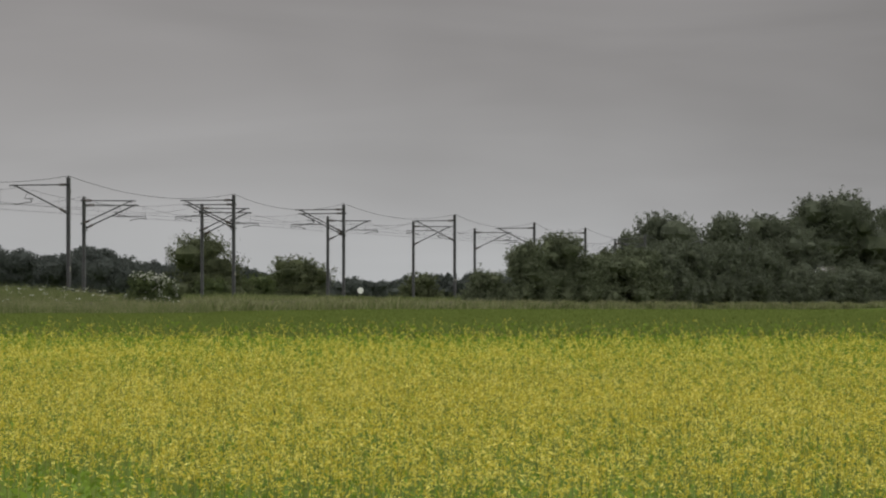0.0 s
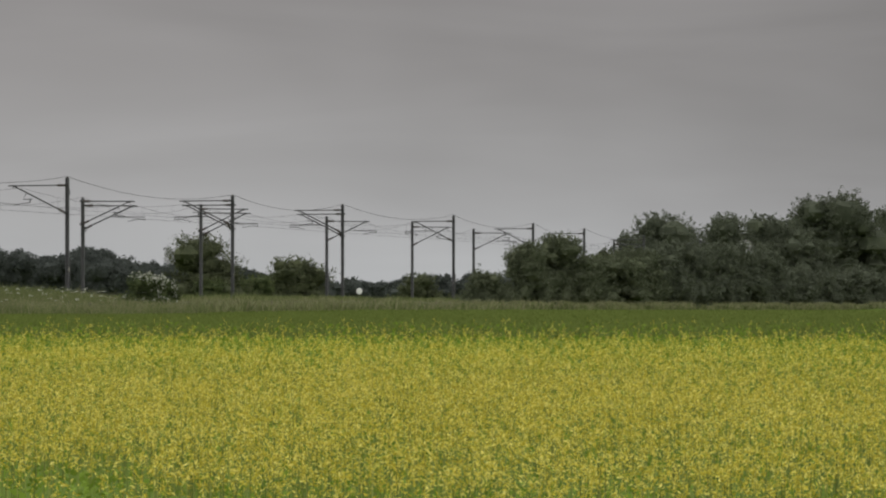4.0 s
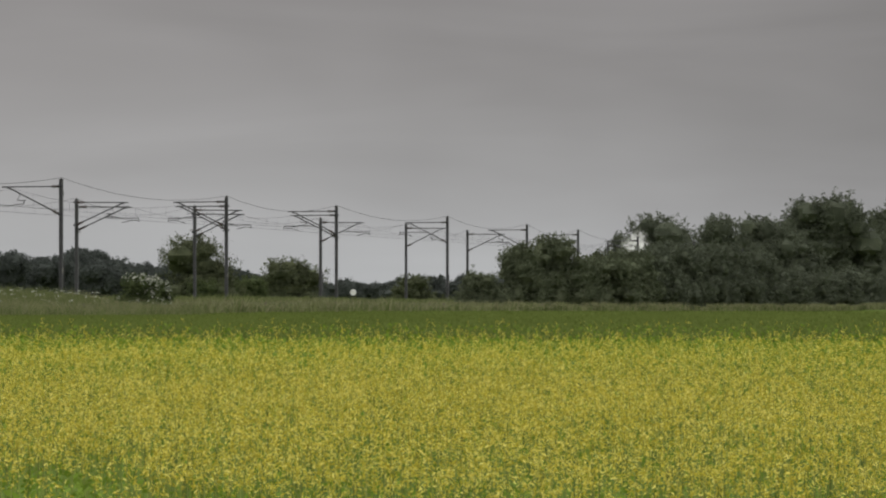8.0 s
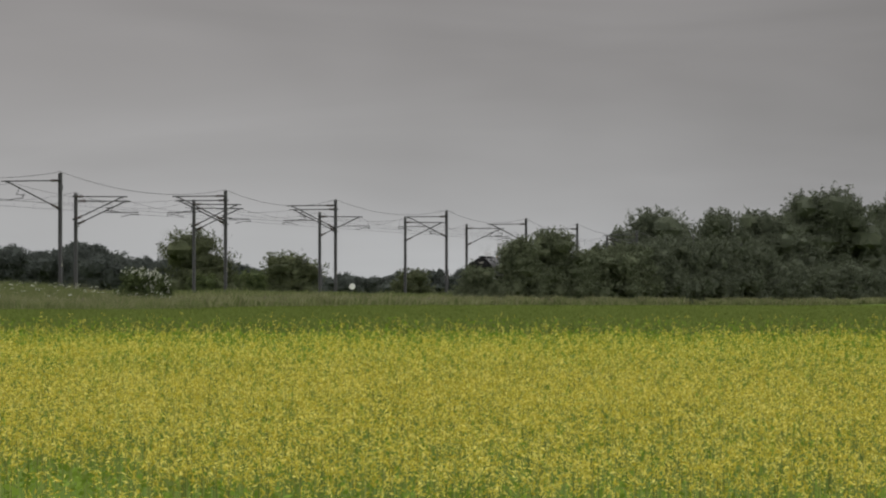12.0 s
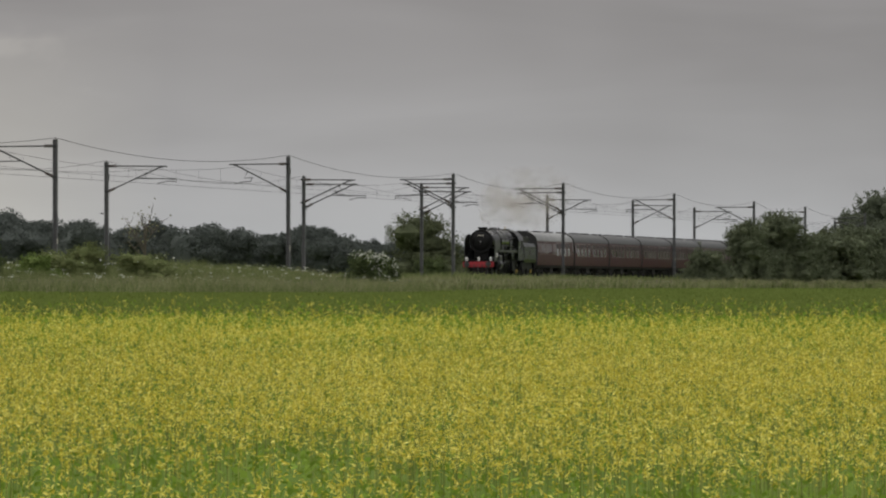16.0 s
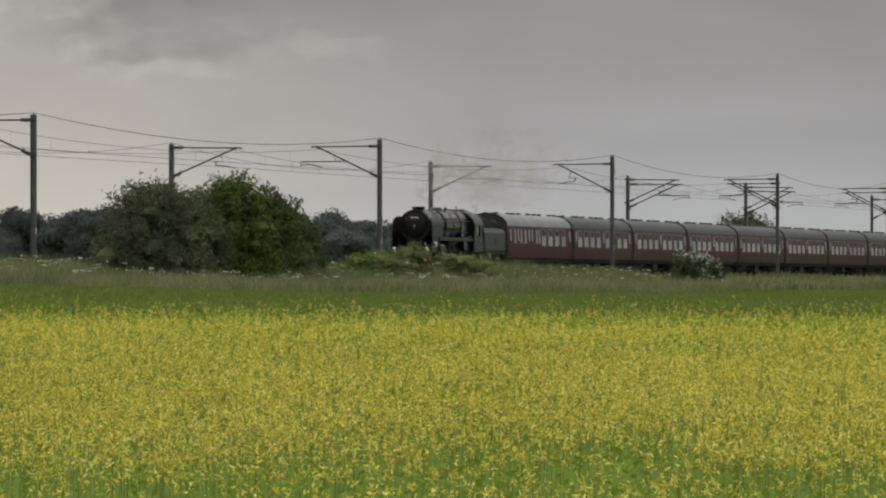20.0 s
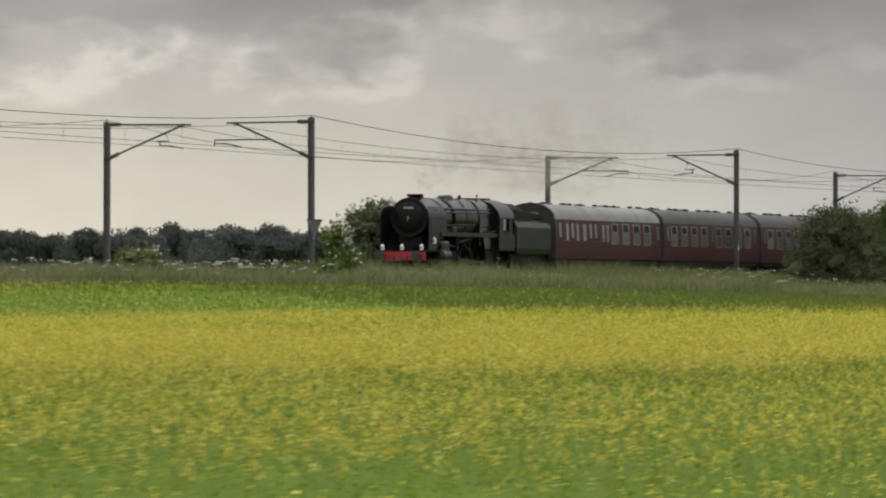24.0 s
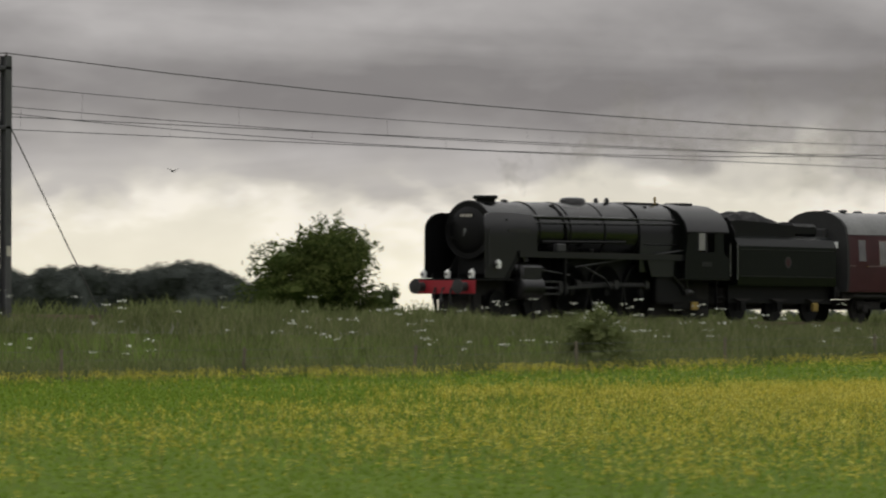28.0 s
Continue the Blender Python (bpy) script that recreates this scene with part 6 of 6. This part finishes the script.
def build_coach(windows, label, doors=(0.55, 9.5, 18.4), roof="roof_dark"):
    root = tagged(new("railway_coach"), label, "railway coach", "maroon coaches of the train")
    P = lambda nm, m, mat, lab="", par=root, sm=False: part(nm, m, mat, par, lab, sm)
    wall, top = coach_section()
    loop = [(y, z) for y, z in wall] + [(-y, z) for y, z in wall[::-1]]
    body = Mesh().loft([[(x, *p) for p in loop] for x in (0, CL)])
    P("body", body, "maroon", "maroon painted steel body", sm=True)
    rl = [(y, z) for y, z in top] + [(-y, z) for y, z in top[:-1][::-1]]
    rl = [(y * 1.012, z + 0.012) for y, z in rl]
    P("roof", Mesh().loft([[(x, *p) for p in rl] for x in (-0.03, CL + 0.03)]), roof, "weathered grey domed roof" if roof == "roof" else "sooty dark grey domed roof", sm=True)
    for i in range(12):
        x = 1.2 + i * 1.55 + (0.35 if i % 3 else 0.0)
        for s in (-1, 1):
            if (i + s) % 4 == 0:
                continue
            P("roof_vent", Mesh().lathe((x, s * 0.34, 3.76), "z", [(0, 0.10), (0.07, 0.10), (0.08, 0.16), (0.13, 0.16), (0.16, 0.06)], 10), "dark_steel")
    for x in (0.0, CL):
        d = -1 if x == 0 else 1
        rim = [(y * 1.022, z) for y, z in loop[:6]] + [(y * 1.03, z + 0.03) for y, z in rl[1:-1]] + [(y * 1.022, z) for y, z in loop[6:]]
        P("end_wall", Mesh().loft([[(xx, *p) for p in rim] for xx in sorted((x - d * 0.10, x + d * 0.045))]), "rubber", "black coach end")
        P("gangway", Mesh().box(min(x, x + d * 0.24), max(x, x + d * 0.24), -0.55, 0.55, 1.15, 3.25, 0.05), "rubber", "black corridor gangway")
        for s in (-1, 1):
            P("buffer", Mesh().lathe((x, s * 0.87, 1.03), "x", [(0, 0.13), (d * 0.08, 0.13), (d * 0.08, 0.08), (d * 0.18, 0.08), (d * 0.2, 0.22), (d * 0.22, 0.2)], 14), "dark_steel")
        P("end_lamp", Mesh().box(x + d * 0.002, x + d * 0.08, -1.0, -0.86, 2.55, 2.78), "lamp_white")
    win = {}
    for s in (-1, 1):
        for x0, w, z0, z1, sort in windows:
            key = (w, z0, z1, sort, s)
            def g(q, a=0.0, b=w, lo=z0, hi=z1):
                zs = [lo + (hi - lo) * i / 4 for i in range(5)]
                return [(a, s * (side_y(z) + q), z) for z in zs] + [(b, s * (side_y(z) + q), z) for z in zs[::-1]]
            if key not in win:
                fr, t = Mesh(), 0.045
                for a, b, c, e in ((-t, 0, z0 - t, z1 + t), (w, w + t, z0 - t, z1 + t), (0, w, z0 - t, z0), (0, w, z1, z1 + t)):
                    fr.loft([[(a, s * (side_y(z) - 0.01), z), (b, s * (side_y(z) - 0.01), z), (b, s * (side_y(z) + 0.014), z), (a, s * (side_y(z) + 0.014), z)] for z in (c, c + (e - c) / 3, c + (e - c) * 2 / 3, e)])
                vent = None
                if sort == "vent":
                    zz = z1 - 0.40
                    fr.box(0, w, s * side_y(zz) - 0.012, s * side_y(zz) + 0.012, zz - 0.02, zz + 0.02)
                    vent = Mesh().loft([g(e, 0.2, w - 0.2, zz + 0.03, z1 - 0.03) for e in (0.009, 0.014)]).data("ventilator", MAT["vent_glass"])
                win[key] = (Mesh().loft([g(0.002), g(0.006)]).data("window", MAT["pane"]), fr.data("frame", MAT["frame_metal"]), vent)
            pane, frm, vent = win[key]
            o = part("window", pane, None, root)
            o.location = (x0, 0, 0)
            part("frame", frm, None, o)
            if vent:
                part("ventilator", vent, None, o, "dark open ventilator")
        for x0 in doors:
            dr = Mesh()
            for z0, z1 in ((1.12, 2.1), (2.1, 3.0)):
                dr.loft([[(x0 + q, s * (side_y(z) + 0.006), z) for q, z in ((0, z0), (0.72, z0), (0.72, z1), (0, z1))], [(x0 + q, s * (side_y(z) + 0.014), z) for q, z in ((0.01, z0), (0.71, z0), (0.71, z1), (0.01, z1))]])
            dd = P("door", dr, "maroon")
            P("door_handle", Mesh().box(x0 + 0.62, x0 + 0.67, s * side_y(1.95) + (0.014 if s > 0 else -0.05), s * side_y(1.95) + (0.05 if s > 0 else -0.014), 1.93, 1.96), "brass", par=dd)
            P("door_light", Mesh().loft([[(x0 + q, s * (side_y(z) + 0.016), z) for q, z in ((0.14, 2.12), (0.58, 2.12), (0.58, 2.85), (0.14, 2.85))], [(x0 + q, s * (side_y(z) + 0.020), z) for q, z in ((0.14, 2.12), (0.58, 2.12), (0.58, 2.85), (0.14, 2.85))]]), "pane", par=dd)
        P("lining", Mesh().box(0.1, CL - 0.1, s * side_y(1.95) - 0.004, s * side_y(1.95) + 0.004, 1.94, 1.965), "frame_metal", "thin waist line")
        P("footboard", Mesh().box(0.4, CL - 0.4, s * 1.28 - 0.06, s * 1.28 + 0.06, 0.9, 0.94), "under")
    P("underframe", Mesh().box(0.1, CL - 0.1, -1.1, -1.0, 0.82, 1.06).box(0.1, CL - 0.1, 1.0, 1.1, 0.82, 1.06).box(0.1, CL - 0.1, -1.0, 1.0, 0.95, 1.06), "under")
    P("battery_box", Mesh().box(8.0, 9.6, -1.15, -0.6, 0.42, 0.86, 0.03), "under")
    P("dynamo_box", Mesh().box(10.6, 12.0, 0.6, 1.15, 0.42, 0.86, 0.03), "under")
    P("brake_cylinder", Mesh().lathe((7.0, 0.2, 0.6), "x", [(0, 0.2), (0.05, 0.26), (0.5, 0.26), (0.55, 0.2)], 14), "under")
    P("truss", Mesh().tube([(5.0, -1.0, 0.85), (7.2, -1.0, 0.5), (12.4, -1.0, 0.5), (14.6, -1.0, 0.85)], 0.03, 6).tube([(5.0, 1.0, 0.85), (7.2, 1.0, 0.5), (12.4, 1.0, 0.5), (14.6, 1.0, 0.85)], 0.03, 6), "under")
    for xc in (2.75, CL - 2.75):
        bg = P("bogie", Mesh().box(xc - 1.7, xc + 1.7, -1.06, -0.98, 0.48, 0.72).box(xc - 1.7, xc + 1.7, 0.98, 1.06, 0.48, 0.72).box(xc - 0.3, xc + 0.3, -1.06, 1.06, 0.45, 0.8), "under", "dirty black steel bogie")
        for dx in (-1.3, 1.3):
            for s in (-1, 1):
                w = part("wheel", COACH_WHEEL, None, bg)
                w.location = (xc + dx, s * 0.78, 0.46)
                P("axle_box", Mesh().box(xc + dx - 0.14, xc + dx + 0.14, s * 1.10 - 0.07, s * 1.10 + 0.07, 0.34, 0.6, 0.03), "under", par=bg)
    return root


COACH_WHEEL = wheel_mesh(Mesh(), 0.457).data("wheel", MAT["under"])
OPEN = [(1.5 + i * 2.02 + (0.0 if i < 4 else 0.95), 1.25, 1.86, 2.88, "vent") for i in range(8)]
BRAKE = [(2.0, 0.40, 2.0, 2.8, "plain"), (3.8, 0.45, 2.0, 2.8, "plain"), (5.0, 0.55, 2.0, 2.8, "plain"), (8.5, 0.35, 2.0, 2.8, "plain"), (9.3, 0.35, 2.0, 2.8, "plain")] + [(10.2 + i * 2.02, 1.25, 1.86, 2.88, "vent") for i in range(4)]
loco, TURNING, RODS = build_loco()
tender = build_tender()
brake_coach = build_coach(BRAKE, "maroon brake coach with few windows behind the tender", (0.55, 2.75, 6.0, 6.9, 18.6), "roof")
first_open = build_coach(OPEN, "maroon corridor coach with a row of tall windows")
COACHES = [brake_coach, first_open] + [copy_thing(first_open, Matrix()) for _ in range(9)]


# ---------------------------------------------------------------- smoke
def puffs(name, label, mat, spots, seed):
    """Drifting smoke: thin bulging veils, each fading out at its edge; spots hold distance back, height, length and height of a veil."""
    r = np.random.default_rng(seed)
    root = tagged(new(name), label, "smoke")
    for back, up, lx, lz in spots:
        off = r.uniform(0, 50)
        vs, fs, n = [], [], 14
        for i in range(n + 1):
            for k in range(n + 1):
                a, c = -1 + 2 * i / n, -1 + 2 * k / n
                vs.append((a, 0.16 * (2 - a * a - c * c) + 0.2 * noise.noise((a * 1.3 + off, c * 1.3, 0)) - 0.16, c))
        for i in range(n):
            for k in range(n):
                q = i * (n + 1) + k
                fs.append((q, q + n + 1, q + n + 2, q + 1))
        o = part("puff", Mesh().add(vs, fs), mat, root, smooth=True)
        o.location, o.scale = (back, r.uniform(-0.5, 0.5), up), (lx, 1.2, lz)
        o.rotation_euler = (0, radians(r.uniform(-14, 14)), radians(-58 + r.uniform(-12, 12)))
    return root


steam = puffs("steam_plume", "white steam blown off above the locomotive", "steam",
              [(0.3, 0.9, 1.2, 1.3), (1.4, 2.2, 2.0, 1.8), (3.0, 3.0, 2.3, 2.0), (5.0, 3.2, 2.3, 1.8)], 3)
smoke = puffs("smoke_trail", "thin grey smoke trailing back over the coaches", "smoke",
              [(1.4, 0.8, 0.9, 0.8), (5.0, 1.7, 1.9, 1.4), (9.0, 2.2, 2.6, 1.8), (13.5, 2.6, 3.2, 2.3), (18.5, 2.8, 3.6, 2.6), (19.5, 1.6, 3.0, 1.9), (24.5, 2.8, 3.8, 2.7), (26.0, 1.6, 3.4, 2.0), (31.5, 2.6, 3.8, 2.6)], 4)


# ---------------------------------------------------------------- birds
def build_bird(name, label):
    root = tagged(new(name), label, "bird")
    part("body", Mesh().lathe((0, 0, 0), "x", [(-0.09, 0.005), (-0.05, 0.02), (0.0, 0.026), (0.05, 0.017), (0.11, 0.005)], 10), "bird", root, smooth=True)
    for s in (-1, 1):
        part("wing", Mesh().loft([[(-0.035, 0, 0), (0.035, 0, 0), (0.035, 0, 0.01), (-0.035, 0, 0.01)], [(0.0, s * 0.18, 0.06), (0.035, s * 0.18, 0.06), (0.035, s * 0.18, 0.066), (0.0, s * 0.18, 0.066)]]), "bird", root)
    part("tail", Mesh().prism([(0.09, -0.01), (0.17, -0.03), (0.17, 0.03), (0.09, 0.01)], "z", -0.003, 0.003), "bird", root)
    return root


gull = build_bird("flying_bird", "small dark bird flying low over the railway")
lark = build_bird("flying_bird", "small dark bird flying over the crop")


# ---------------------------------------------------------------- what moves
U20, VEL, ACC = 377.394, -34.636, -0.0886


def front(t):
    return U20 + VEL * (t - 20) + ACC * (t - 20) ** 2 + float(np.interp(t, [12, 14, 17, 20, 23, 24, 25, 26, 27, 28], [0, -0.4, -1.8, -1.4, -0.8, 0.2, 0.5, 0.2, -0.55, 0.0]))


def on_rail(u):
    return pose(u, TRACK, rail_z(u), 0, math.degrees(math.atan(-SLOPE)), 0)


def motions():
    steps = [0, 4, 8, 12, 14, 16, 17, 18, 20, 22, 23, 24, 25, 26, 27, 28]
    for thing, back in [(loco, 0.0), (tender, 14.35)] + [(c, 21.35 + 20.1 * k) for k, c in enumerate(COACHES)]:
        walk(thing, [(t, on_rail(front(t) + back)) for t in steps])
    walk(smoke, [(t, pose(front(t) + 2.8, TRACK, rail_z(front(t)) + float(np.interp(t, [8, 12, 14], [0.6, 0.6, 4.0])))) for t in steps])
    # the steam goes with the chimney at first, then is left hanging behind
    walk(steam, [(t, pose(front(t) + 2.6 + lag, TRACK, rail_z(front(t)) + up)) for t, lag, up in ((0, 0, 0.8), (1.6, 0, 1.2), (3.2, 0, 3.7), (4, 0, 3.9), (8.5, 0, 3.9), (9.2, 6, 3.4), (10, 75, 2.0), (11, 160, 1.2), (14, 255, 1.2), (20, 460, 1.2), (28, 742, 1.2))])
    # driving wheels turn once in 5.9 m; rods follow the crank pins
    n = 28 * FPS
    for w, x, s in TURNING:
        lead = 0.0 if s < 0 else 90.0
        walk(w, [(k / FPS, pose(x, s * 0.78, 0.94, 0, lead - math.degrees((U20 - front(k / FPS)) / 0.94), 0 if s < 0 else 0)) for k in range(n + 1)])
    for rod, s, sort in RODS:
        rows = []
        for k in range(n + 1):
            a = radians(0.0 if s < 0 else 90.0) - (U20 - front(k / FPS)) / 0.94
            px, pz = ROD * math.sin(a), ROD * math.cos(a)
            if sort == "couple":
                rows.append((k / FPS, pose(px, s * 0.93, 0.94 + pz)))
            else:
                reach = math.sqrt(3.05 ** 2 - (pz - 0.08) ** 2)
                if sort == "connect":
                    rows.append((k / FPS, pose(DRIVERS[0] + 1.9 + px, s * 1.06, 0.94 + pz, 0, math.degrees(math.asin((0.08 - pz) / 3.05)), 0)))
                else:
                    rows.append((k / FPS, pose(DRIVERS[0] + 1.9 + px - reach, s * 1.14, 1.02)))
        walk(rod, rows)
    for bird, rows in ((gull, [(0, 322, 150, 9), (14, 322, 100, 4.4), (16.5, 323, 68.1, 3.2), (17, 324.2, 61.6, 3.2), (18, 327, 48, 4.0), (28, 350, -60, 14)]),
                       (lark, [(0, 30, -60, 12), (24, 46, 44, 4.4), (26.5, 50.8, 56.3, 4.9), (27.2, 52.7, 60, 5.2), (27.5, 55.2, 64, 5.0), (28, 59.5, 69.5, 5.4)])):
        walk(bird, [(t, pose(x, y, z, 0, 0, 110 if bird == gull else -110)) for t, x, y, z in rows])



motions()
